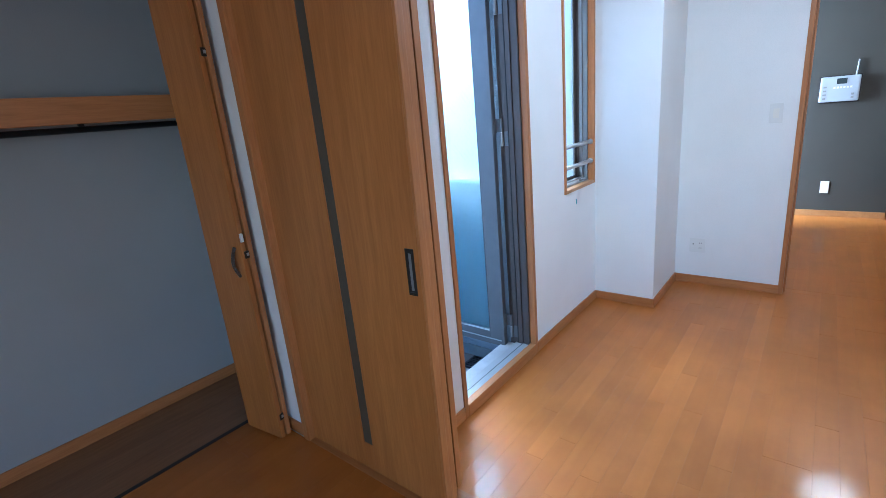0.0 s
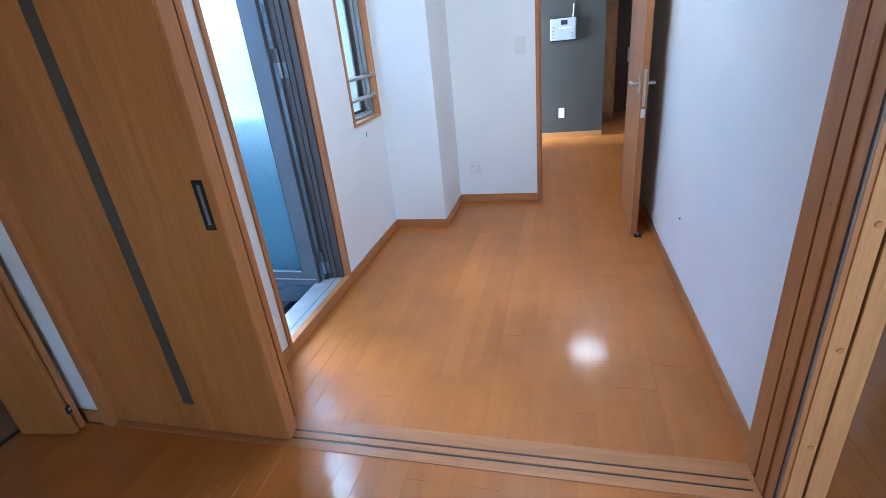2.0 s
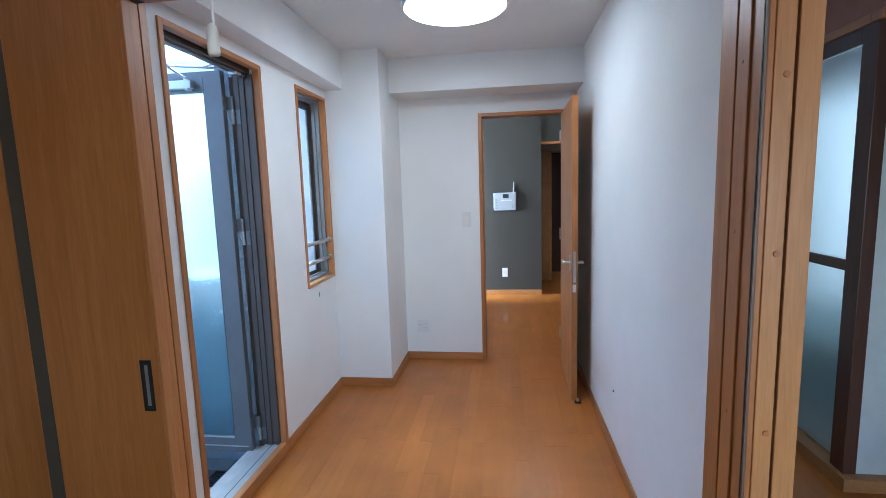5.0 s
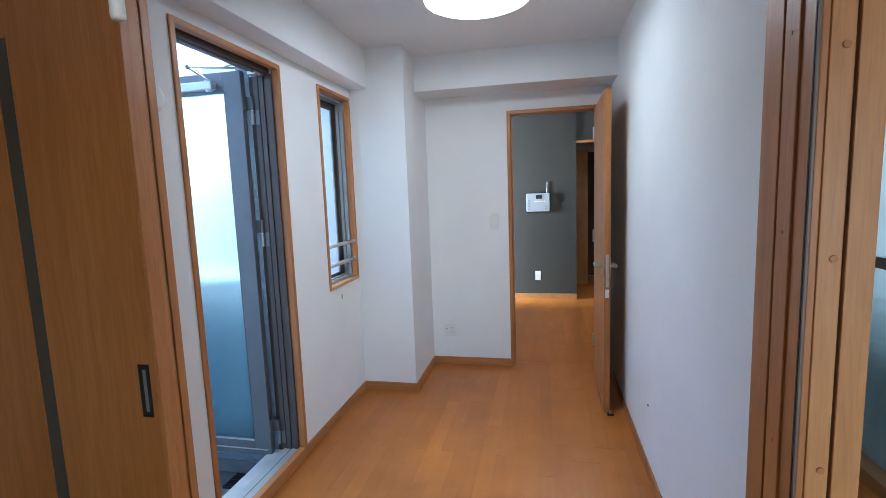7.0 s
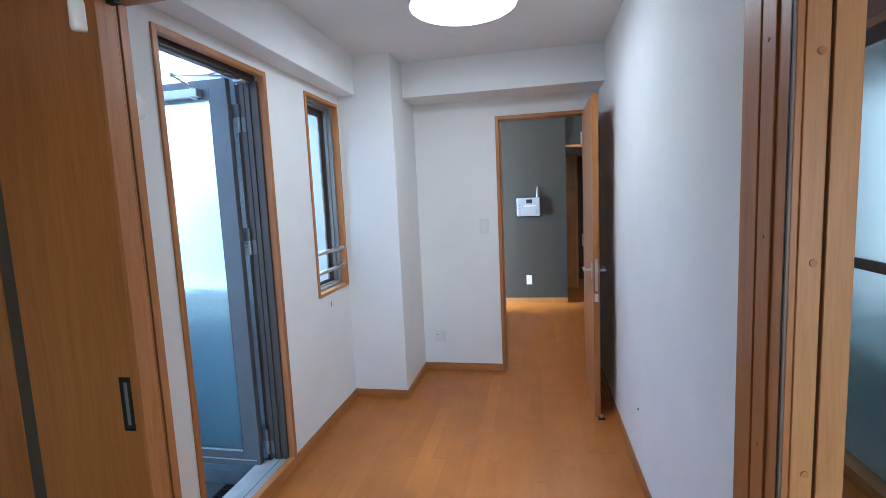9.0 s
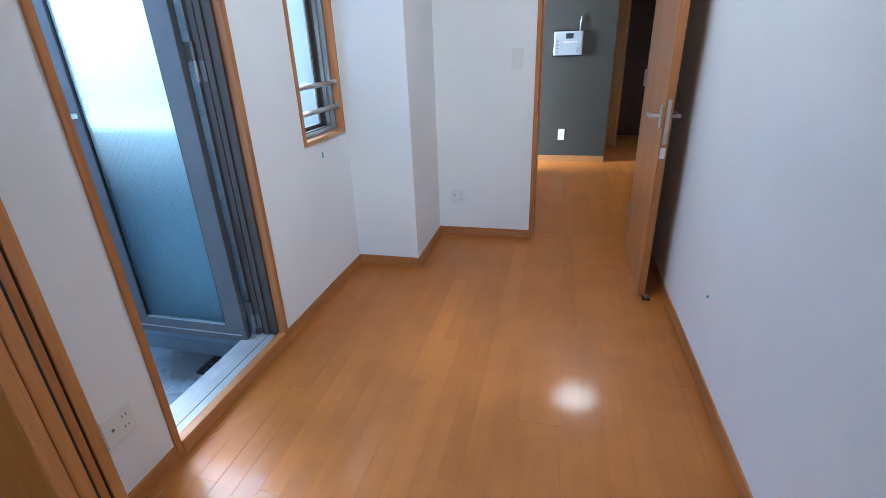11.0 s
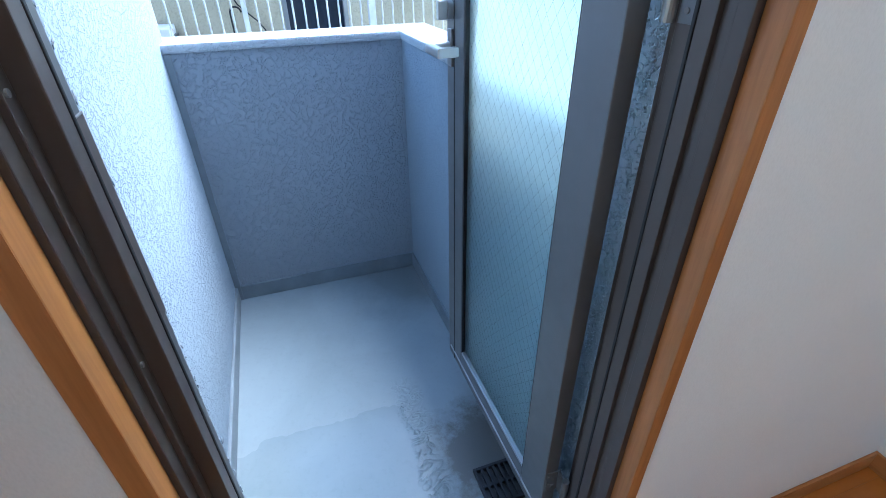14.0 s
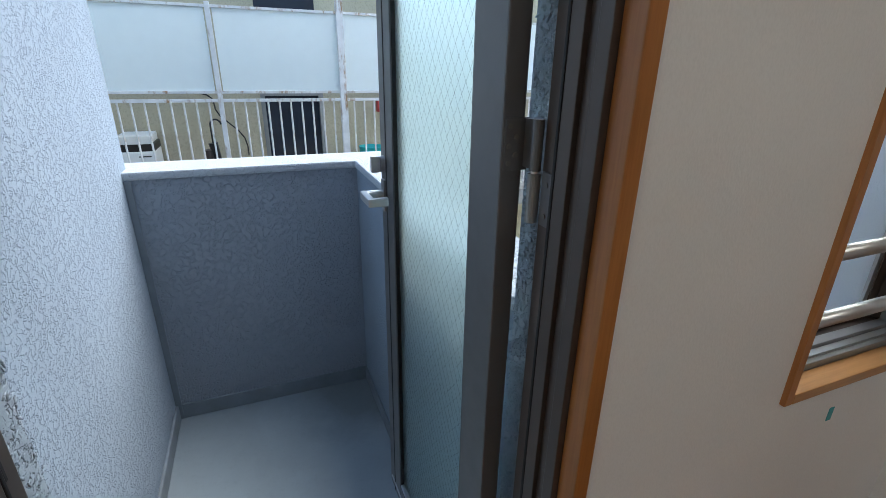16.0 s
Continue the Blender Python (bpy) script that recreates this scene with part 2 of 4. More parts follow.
ALU_LEAF = plain("grey_bronze_aluminium", (0.15, 0.152, 0.158), 0.42, 0.45)
ALU_PALE = plain("grey_aluminium", (0.29, 0.295, 0.295), 0.36, 0.5)
SILVER = plain("satin_aluminium", (0.55, 0.56, 0.56), 0.3, 0.8)
SATIN = plain("worn_aluminium", (0.40, 0.40, 0.385), 0.4, 0.15)
STRIP = plain("dull_metal_strip", (0.17, 0.125, 0.095), 0.5, 0.1)
STEEL = plain("satin_steel", (0.55, 0.55, 0.54), 0.36, 0.85)
RUBBER = plain("black_gasket", (0.012, 0.012, 0.013), 0.6)
DARK = plain("dark_metal", (0.03, 0.028, 0.027), 0.4, 0.5)
WHITE = plain("white_plastic", (0.78, 0.78, 0.76), 0.35, 0, 0.04)
PLATE = plain("wall_plate_plastic", (0.70, 0.70, 0.68), 0.4, 0, 0.03)
PANEL_BODY = plain("grey_white_plastic", (0.40, 0.44, 0.48), 0.4, 0, 0.04)
CREAM = plain("cream_plastic", (0.74, 0.72, 0.66), 0.35, 0, 0.04)
SLOT = plain("dark_slot", (0.02, 0.02, 0.02), 0.6)
PIN = plain("grey_slot", (0.16, 0.155, 0.15), 0.6)
SCREEN = plain("dark_screen", (0.03, 0.04, 0.045), 0.15)
TEAL = plain("teal_tape", (0.015, 0.27, 0.30), 0.5)
STUCCO = stucco("blue_grey_stucco", (0.275, 0.335, 0.405), 78, 0.85, 0.004, 0.05)
PARAPET = stucco("blue_grey_parapet_stucco", (0.285, 0.325, 0.375), 50, 0.8, 0.006, 0.0)
# paler copy of the wall stucco; daylight on the caps is put into the colour
STUCCO_CAP_LIT = stucco("lit_cap_stucco", (0.47, 0.52, 0.57), 80, 0.8, 0.005, 0.1)
ROUGH_EDGE = stucco("rough_sealed_stucco", (0.30, 0.345, 0.395), 85, 0.9, 0.004, 0.03)
SKIRT_PAINT = plain("grey_blue_paint", (0.20, 0.235, 0.27), 0.6, 0, 0.2, 0.2)
BALCONY = balcony_paint("balcony_floor_paint")
THRESHOLD = plain("weathered_threshold", (0.48, 0.475, 0.45), 0.5, 0, 0.25, 0.1)
GLASS = frosted("frosted_glass", (0.78, 0.92, 0.93), 0.70, 0.9)
GLASS_WIN = frosted("window_glass", (1.0, 1.0, 0.97), 0.40, 0.8)
GLASS_BATH = frosted("bath_glass", (0.80, 0.90, 0.92), 0.45, 0.7)
WIRE = plain("glass_wire", (0.16, 0.20, 0.21), 0.4, 0.2)
# orange-brown stands for warm light on the wall above the bath door
WARM_LIT_WALL = plain("warm_lit_wall", (0.36, 0.15, 0.085), 0.7)
BATH_WHITE = plain("bath_panel", (0.66, 0.70, 0.70), 0.3)
IRON = plain("grate_iron", (0.035, 0.035, 0.04), 0.5, 0.4, 0.3, 0.2)
WHITE_PAINT = plain("white_railing_paint", (0.74, 0.72, 0.69), 0.5, 0, 0.2)
wpn, wpl = WHITE_PAINT.node_tree.nodes, WHITE_PAINT.node_tree.links
rust = ramp(wpn, wpl, noise_at(wpn, wpl, coords(wpn, wpl, (3, 3, 1)), 5.0, 5, 0.65), [(0.54, (0, 0, 0)), (0.68, (1, 1, 1))])
paint_colour = wpn["Principled BSDF"].inputs["Base Color"].links[0].from_socket
wpl.new(mixed(wpn, wpl, "MIX", rust, paint_colour, (0.33, 0.19, 0.09)), wpn["Principled BSDF"].inputs["Base Color"])
CREAM_WALL = stucco("cream_house_wall", (0.52, 0.46, 0.33), 30, 0.3, 0.004)
PANEL = plain("milky_panel", (0.90, 0.94, 0.93), 0.4, 0, 0.04)
pnn, pnl = PANEL.node_tree.nodes, PANEL.node_tree.links
through_panel = pnn.new("ShaderNodeBsdfTranslucent")
through_panel.inputs["Color"].default_value = (0.92, 0.97, 0.97, 1)
pmix = pnn.new("ShaderNodeMixShader")
pmix.inputs["Fac"].default_value = 0.55
pnl.new(pnn["Principled BSDF"].outputs["BSDF"], pmix.inputs[1])
pnl.new(through_panel.outputs["BSDF"], pmix.inputs[2])
pnl.new(pmix.outputs["Shader"], pnn["Material Output"].inputs["Surface"])
FAR_GLASS = plain("dark_window_glass", (0.02, 0.026, 0.04), 0.08)
TURQ = plain("turquoise_plastic", (0.02, 0.42, 0.42), 0.4)
CONCRETE = plain("concrete", (0.33, 0.32, 0.30), 0.8, 0, 0.25, 0.3)

lamp_glow, lgn, lgl, lgb = node_mat("lamp_diffuser", (0.85, 0.87, 0.9), 0.5)
lgb.inputs["Emission Color"].default_value = (1.0, 0.965, 0.92, 1)
lgb.inputs["Emission Strength"].default_value = 2.5

living_glow = lamp_glow.copy()
living_glow.name = "living_lamp_diffuser"
living_glow.node_tree.nodes["Principled BSDF"].inputs["Emission Strength"].default_value = 3.8
living_glow.node_tree.nodes["Principled BSDF"].inputs["Emission Color"].default_value = (1.0, 0.93, 0.82, 1)


# ---- mesh tools ----
def box(bm, x0, x1, y0, y1, z0, z1, bevel=0.0, seg=2, m=None):
    t = Matrix.Translation(((x0 + x1) / 2, (y0 + y1) / 2, (z0 + z1) / 2)) @ Matrix.Diagonal((abs(x1 - x0), abs(y1 - y0), abs(z1 - z0), 1))
    one = bmesh.new() if bevel else bm
    vs = bmesh.ops.create_cube(one, size=1, matrix=t)["verts"]
    if bevel:
        bmesh.ops.bevel(one, geom=list(one.edges), offset=bevel, segments=seg, affect="EDGES", profile=0.6)
        pour(one, bm, m)
    elif m is not None:
        bmesh.ops.transform(bm, matrix=m, verts=vs)
    return bm


def pour(one, bm, m=None):
    if m is not None:
        one.transform(m)
    tmp = bpy.data.meshes.new("tmp")
    one.to_mesh(tmp)
    bm.from_mesh(tmp)
    bpy.data.meshes.remove(tmp)
    one.free()


def rod(bm, a, b, r, seg=12, r2=None):
    a, b = Vector(a), Vector(b)
    d = b - a
    m = Matrix.Translation((a + b) / 2) @ d.to_track_quat("Z", "Y").to_matrix().to_4x4()
    bmesh.ops.create_cone(bm, cap_ends=True, segments=seg, radius1=r, radius2=r if r2 is None else r2, depth=d.length, matrix=m)
    return bm


def lathe(bm, profile, centre, seg=40):
    """Turns (radius, height) pairs round a vertical line through centre."""
    rings = []
    for r, z in profile:
        if r < 1e-6:
            rings.append([bm.verts.new((centre[0], centre[1], centre[2] + z))])
        else:
            rings.append([bm.verts.new((centre[0] + r * math.cos(2 * math.pi * k / seg), centre[1] + r * math.sin(2 * math.pi * k / seg), centre[2] + z)) for k in range(seg)])
    for a, b in zip(rings, rings[1:]):
        for k in range(seg):
            j = (k + 1) % seg
            if len(a) == 1 and len(b) > 1:
                bm.faces.new((a[0], b[j], b[k]))
            elif len(b) == 1 and len(a) > 1:
                bm.faces.new((a[k], a[j], b[0]))
            elif len(a) > 1:
                bm.faces.new((a[k], a[j], b[j], b[k]))
    bmesh.ops.recalc_face_normals(bm, faces=bm.faces)
    return bm


def B(*a, bevel=0.0, seg=2):
    return box(bmesh.new(), *a, bevel=bevel, seg=seg)


def part(name, bm, material, parent=None, label="", smooth=False):
    me = bpy.data.meshes.new(name)
    bm.to_mesh(me)
    bm.free()
    me.materials.append(material)
    if smooth:
        for p in me.polygons:
            p.use_smooth = True
    ob = new(name, me)
    if parent is not None:
        ob.parent = parent
        ob.matrix_parent_inverse = parent.matrix_world.inverted()
    if label:
        tagged(ob, label)
    return ob


def thing(name, at, label, category, group="", kind=""):
    ob = new(name)
    ob.empty_display_size = 0.05
    ob.matrix_world = pose(*at)
    return tagged(ob, label, category, group, kind)


def structure(name, bm, material, label, category):
    return tagged(part(name, bm, material), label, category, kind="structure")


def wall_run(bm, axis, a0, a1, t0, t1, z0, z1, holes=()):
    """A wall along an axis from a0 to a1, t0..t1 thick, with holes (h0, h1, zb, zt) through it."""
    def slab(p0, p1, zb, zt):
        if p1 - p0 > 1e-4 and zt - zb > 1e-4:
            if axis == "x":
                box(bm, p0, p1, t0, t1, zb, zt)
            else:
                box(bm, t0, t1, p0, p1, zb, zt)
    at = a0
    for h0, h1, zb, zt in sorted(holes):
        slab(at, h0, z0, z1)
        slab(h0, h1, z0, zb)
        slab(h0, h1, zt, z1)
        at = h1
    slab(at, a1, z0, z1)
    return bm


# ---- plan ----
WX, RX = -1.146, 0.63          # side walls of the small room
FY, NY = 4.587, 2.098          # its far wall and the near end of its side walls
FE = 2.068                     # near edge of its floor, at the sill
SY = 1.925                     # front of the sliding door frame
HZ = 1.965                     # underside of the sliding door head
CEIL = 2.375
OUT = -1.31                    # outer face of the house wall
LY = 7.0                       # grey wall of the living room

# floors: a dark base with the boards on it
fb = bmesh.new()
box(fb, -2.0, 2.6, -1.3, SY + 0.007, -0.12, -0.0012)
box(fb, WX, RX, SY + 0.007, FE, -0.12, -0.006)
box(fb, WX, RX, FE, FY + 0.1, -0.12, -0.0012)
box(fb, 0.74, 2.6, SY + 0.007, FY, -0.12, -0.0012)
box(fb, -2.7, 2.6, FY + 0.1, LY, -0.12, -0.0012)
box(fb, 0.55, 2.6, LY, 9.0, -0.12, -0.0012)
floor = structure("floor", fb, SEAM, "glossy honey-brown wood strip flooring", "floor")

# walls of the small room
wb = wall_run(bmesh.new(), "y", NY, FY + 0.12, OUT, WX, -0.12, CEIL + 0.1, [(2.4225, 3.1310, -0.05, 2.0615), (3.5335, 3.9915, 0.8285, 2.0595)])
structure("wall_west", wb, WALL, "white wallpapered wall with a balcony door and a narrow window", "wall")
structure("wall_east", B(RX, RX + 0.1, NY, FY, -0.1, CEIL + 0.1), WALL, "white wallpapered partition wall", "wall")
nb = wall_run(bmesh.new(), "x", WX, 2.6, FY, FY + 0.12, -0.1, CEIL + 0.1, [(-0.1, 0.575, -0.1, 1.985)])
structure("wall_north", nb, WALL, "white wallpapered wall with a doorway", "wall")
structure("column", B(WX - 0.02, -0.76, 4.015, FY + 0.02, -0.1, CEIL + 0.05, bevel=0.004), WALL, "white wallpapered corner column", "column")
bb = box(bmesh.new(), -0.77, RX + 0.02, 4.29, FY + 0.02, 2.13, CEIL + 0.05, bevel=0.003)
structure("beam_north", bb, WALL, "white wallpapered ceiling beam over the doorway", "beam")
bw = box(bmesh.new(), WX - 0.02, -1.02, NY, 4.03, 2.118, CEIL + 0.05, bevel=0.003)
structure("beam_west", bw, WALL, "white wallpapered ceiling beam along the wall", "beam")
cb = bmesh.new()
box(cb, OUT, RX + 0.1, NY - 0.1, FY + 0.12, CEIL, CEIL + 0.1)
structure("ceiling", cb, CEILING, "white papered ceiling", "ceiling")

# near room, closet, washroom
sb = wall_run(bmesh.new(), "x", -2.06, 2.6, SY + 0.02, NY - 0.001, -0.1, 2.55, [(-1.690, 0.720, -0.1, HZ + 0.06), (0.720, 1.75, -0.1, HZ + 0.06)])
structure("wall_partition", sb, WALL, "white wallpapered wall round the wide sliding doorway", "wall")
structure("wall_stub", B(-1.690, -0.951, 2.032, NY - 0.001, -0.1, HZ), WALL, "white wall behind the parked sliding doors", "wall")
structure("wall_closet_north", B(-2.56, -2.06, 2.15, 2.26, -0.1, 2.55), WALL_CLOSET_SHADED, "grey-white closet side wall, darkened for shade", "wall")
# wall out of view; its opening is assumed, placed to suit the fill lamp
structure("wall_back", wall_run(bmesh.new(), "x", -2.68, 2.72, -1.42, -1.3, -0.1, 2.55, [(0.7, 1.9, 0.55, 1.85)]), WALL, "unseen white wall with an assumed window", "wall")
structure("wall_closet_back", B(-2.68, -2.56, -1.3, 2.26, -0.1, 2.55), WALL_CLOSET_SHADED, "grey-white closet back wall, darkened for shade", "wall")
cw = wall_run(bmesh.new(), "y", -1.3, SY + 0.02, -2.06, -1.985, -0.1, 2.55, [(0.1, 1.90, -0.1, 2.02)])
structure("wall_closet_front", cw, WALL, "white wall round the closet opening", "wall")
ew = wall_run(bmesh.new(), "y", -1.3, 9.0, 2.6, 2.72, -0.1, 2.55)
structure("wall_far_east", ew, WALL, "white outer wall", "wall")
structure("ceiling_near", B(-2.68, 2.72, -1.42, 2.2, 2.5, 2.6), CEILING, "white papered ceiling", "ceiling")
structure("ceiling_washroom", B(RX + 0.1, 2.72, 2.2, FY, 2.5, 2.6), CEILING, "white papered ceiling", "ceiling")
structure("closet_floor", B(-2.56, -2.052, -1.3, 2.15, -0.12, -0.002), CLOSET_WOOD, "dull brown closet floor", "floor")

# living room and hall
structure("wall_grey", B(-2.7, 0.545, LY, LY + 0.12, -0.1, 2.55), WALL_GREY, "dark grey accent wallpaper wall", "wall")
structure("wall_hall_lintel", B(0.545, 2.6, LY + 0.02, LY + 0.12, 1.985, 2.55), WALL_GREY, "dark grey wall over the hall opening", "wall")
lw = wall_run(bmesh.new(), "y", FY + 0.12, LY + 0.12, -2.82, -2.7, -0.1, 2.55, [(5.1, 6.6, 0.4, 2.1)])
structure("wall_living_west", lw, WALL, "white living room wall with a window", "wall")
structure("wall_living_south", B(-2.7, WX - 0.22, FY, FY + 0.12, -0.1, 2.55), WALL, "white living room wall", "wall")
structure("ceiling_living", B(-2.82, 2.72, FY + 0.12, 9.0, 2.5, 2.6), CEILING, "white papered ceiling", "ceiling")
structure("wall_hall_end", B(0.545, 2.6, 8.66, 8.78, -0.1, 2.55), WALL, "plain hall end wall", "wall")
structure("wall_hall_side", B(0.425, 0.545, LY + 0.12, 8.78, -0.1, 2.55), WALL, "plain hall side wall", "wall")
# dark grey paper here stands for the shade of the unlit hall
structure("wall_hall_east", B(1.25, 1.35, LY + 0.02, 8.66, -0.1, 2.5), WALL_GREY, "plain hall side wall", "wall")
tagged(part("lintel_strip", B(0.545, 1.25, LY + 0.005, LY + 0.03, 1.955, 1.985, bevel=0.003), TRIM_X), "brown strip under the hall lintel", "trim", kind="structure")


# ---- trim ----
def baseboard(x0, x1, y0, y1, along):
    ob = part("baseboard", B(x0, x1, y0, y1, 0.0, 0.06, bevel=0.0025), TRIM_Y if along == "y" else TRIM_X)
    return tagged(ob, "honey-brown wooden baseboard", "baseboard", kind="structure")


baseboard(WX, WX + 0.009, 3.1335, 4.006, "y")
baseboard(WX, WX + 0.009, NY + 0.002, 2.4205, "y")
baseboard(WX, -0.751, 4.006, 4.015, "x")
baseboard(-0.76, -0.751, 4.015, FY - 0.009, "y")
baseboard(-0.76, -0.124, FY - 0.009, FY, "x")
baseboard(RX - 0.009, RX, NY + 0.002, FY - 0.03, "y")
baseboard(-1.985, -1.684, SY + 0.011, SY + 0.02, "x")
tagged(part("baseboard", B(-2.7, 0.545, LY - 0.009, LY, 0.0, 0.065, bevel=0.002), SILL_LIGHT), "pale wooden baseboard on the grey wall", "baseboard", kind="structure")
tagged(part("baseboard", B(-2.56, -2.551, -1.3, 2.15, 0.0, 0.06, bevel=0.002), TRIM_Y), "brown closet baseboard", "baseboard", kind="structure")


def casing(name, y0, y1, z0, z1, wide, x_in, x_out, label, with_bottom):
    """A wooden lining of an opening in the west wall, its face flush 6 mm proud."""
    t = thing(name, (x_in, (y0 + y1) / 2, z0), label, "trim", kind="structure")
    part("jamb", B(x_out, x_in, y0, y0 + wide, z0, z1, bevel=0.002), TRIM, t)
    part("jamb", B(x_out, x_in, y1 - wide, y1, z0, z1, bevel=0.002), TRIM, t)
    part("head", B(x_out, x_in, y0 + wide, y1 - wide, z1 - wide, z1, bevel=0.002), TRIM_Y, t)
    if with_bottom:
        part("sill", B(x_out, x_in, y0 + wide, y1 - wide, z0, z0 + wide, bevel=0.002), SILL_LIGHT, t)
    return t


casing("balcony_door_casing", 2.422, 3.1315, 0.0, 2.062, 0.024, -1.137, -1.172, "honey-brown wooden lining round the balcony door", False)
tagged(part("balcony_sill", B(-1.172, -1.134, 2.4465, 3.107, 0.0, 0.06, bevel=0.004), TRIM_Y), "honey-brown wooden sill of the balcony door", "sill", kind="structure")
casing("window_casing", 3.533, 3.992, 0.828, 2.06, 0.020, -1.137, -1.178, "honey-brown wooden lining round the narrow window", True)

# doorway to the living room
dc = thing("door_casing", (0.2, FY, 0), "honey-brown wooden doorway lining", "trim", kind="structure")
part("jamb", B(-0.126, -0.1, FY - 0.008, FY + 0.128, 0, 2.0, bevel=0.002), TRIM, dc)
part("jamb", B(0.575, 0.601, FY - 0.008, FY + 0.128, 0, 2.0, bevel=0.002), TRIM, dc)
part("head", B(-0.1, 0.575, FY - 0.008, FY + 0.128, 1.974, 2.0, bevel=0.002), TRIM_X, dc)
part("stop", B(-0.1, -0.088, FY + 0.045, FY + 0.06, 0, 1.974, bevel=0.001), TRIM, dc)


# ---- open door to the living room ----
def room_door():
    d = thing("door_1", (0.53, 4.57, 0), "open honey-brown veneered door beside the wall", "door", kind="structure")
    turn = Matrix.Translation((0.545, 4.575, 0)) @ Matrix.Rotation(radians(-1.2), 4, "Z")
    leaf = box(bmesh.new(), -0.036, 0.0, -0.725, 0.0, 0.008, 1.968, bevel=0.0015)
    leaf.transform(turn)
    part("leaf", leaf, TRIM, d)
    edge = box(bmesh.new(), -0.026, -0.010, -0.7265, -0.7245, 0.80, 1.0)
    edge.transform(turn)
    part("latch_plate", edge, STEEL, d, "satin steel latch plate")
    for s in (-1, 1):
        h = bmesh.new()
        x = -0.036 if s < 0 else 0.0
        box(h, x, x + s * 0.006, -0.695, -0.640, 0.868, 0.968, bevel=0.002)
        rod(h, (x, -0.667, 0.92), (x + s * 0.045, -0.667, 0.92), 0.009)
        if s < 0:
            box(h, x + s * 0.037, x + s * 0.052, -0.675, -0.56, 0.911, 0.929, bevel=0.005)
        else:
            box(h, x + s * 0.032, x + s * 0.045, -0.675, -0.56, 0.911, 0.929, bevel=0.005)
        h.transform(turn)
        part("lever_handle", h, STEEL, d, "satin steel lever handle")
    k = box(bmesh.new(), -0.030, -0.008, -0.729, -0.7245, 0.735, 0.785, bevel=0.001)
    k.transform(turn)
    part("strike_label", k, WHITE, d, "small white plate on the door edge")
    for z in (0.2, 1.0, 1.75):
        hg = rod(bmesh.new(), (-0.041, -0.006, z), (-0.041, -0.006, z + 0.09), 0.006)
        hg.transform(turn)
        part("hinge", hg, STEEL, d)


room_door()
ds = thing("door_stop", (0.5, 3.87, 0), "small dark metal door stop on the floor", "door stop")
part("base", B(0.512, 0.552, 3.81, 3.835, 0.0, 0.012, bevel=0.003), DARK, ds)
part("hook", rod(bmesh.new(), (0.532, 3.823, 0.012), (0.532, 3.823, 0.03), 0.008), STEEL, ds)


# ---- wide sliding doorway ----
sf = thing("sliding_door_frame", (-0.15, 2.0, 0), "honey-brown wooden frame of the wide sliding doorway", "door frame", kind="structure")
part("jamb", B(-0.950, -0.927, 2.032, 2.0655, 0, HZ, bevel=0.002), TRIM, sf)
part("jamb", B(-0.950, -0.927, 2.0715, NY + 0.002, 0, HZ, bevel=0.002), TRIM, sf)
part("joint", B(-0.950, -0.933, 2.0655, 2.0715, 0, HZ), SLOT, sf)
# two black strips fill the door gaps to show their shade
part("brush_seal", B(-0.950, -0.900, 2.0225, 2.0318, 0.004, HZ), SLOT, sf, "dark strip for the shaded gap beside the door")
part("brush_seal", B(-0.950, -0.893, 1.9878, 1.9908, 0.008, HZ), SLOT, sf, "dark strip for the shaded gap between the doors")
part("post", B(-1.682, -1.645, SY, 1.985, 0, HZ, bevel=0.003), TRIM, sf)
part("head", B(-1.690, 0.720, SY - 0.002, NY + 0.003, HZ, HZ + 0.06, bevel=0.003), TRIM_X, sf)
RAILS = (1.973, 2.008)
for y in RAILS:
    part("head_groove", B(-1.645, 0.603, y - 0.006, y + 0.006, HZ - 0.0035, HZ + 0.002), SLOT, sf)
    part("top_guide", B(-0.905, -0.865, y - 0.011, y + 0.011, HZ - 0.034, HZ - 0.004, bevel=0.003), RUBBER, sf, "small black door guide")
    part("rail", B(-1.645, 0.590, y - 0.0032, y + 0.0032, -0.006, 0.0012), DARK, sf, "dark floor rail")
for y0, y1 in ((SY + 0.007, 1.969), (1.977, 2.004), (2.012, FE)):
    part("sill_strip", B(-1.645, 0.606, y0, y1, -0.006, 0.003, bevel=0.001), TRIM_X, sf)
for y0, y1 in ((1.969, 1.977), (2.004, 2.012)):
    part("sill_strip", B(0.590, 0.606, y0, y1, -0.006, 0.003), TRIM_X, sf)
# the jamb against the side wall: three boards with open joints
part("jamb", B(0.605, RX, 2.020, NY, 0, HZ, bevel=0.0025), TRIM, sf)
part("joint", B(0.611, RX, 2.012, 2.020, 0, HZ), SLOT, sf)
part("jamb", B(0.605, RX, 1.957, 2.012, 0, HZ, bevel=0.0025), TRIM, sf)
part("jamb", B(0.610, RX, 1.908, 1.957, 0, HZ, bevel=0.001), TRIM, sf)
for z in (0.42, 0.86, 1.30, 1.68):
    part("screw_cap", rod(bmesh.new(), (0.6065, 1.985, z), (0.6035, 1.985, z), 0.004, 10), DOOR, sf)
part("gasket", B(0.606, 0.612, 1.904, 1.908, 0, HZ), SLOT, sf)
part("metal_strip", B(0.607, 0.612, 1.8985, 1.904, 0, HZ, bevel=0.0008), STRIP, sf, "thin grey metal edge strip")
part("end_board", B(0.6125, 0.625, 1.899, 1.95, 0, HZ, bevel=0.002), TRIM, sf)
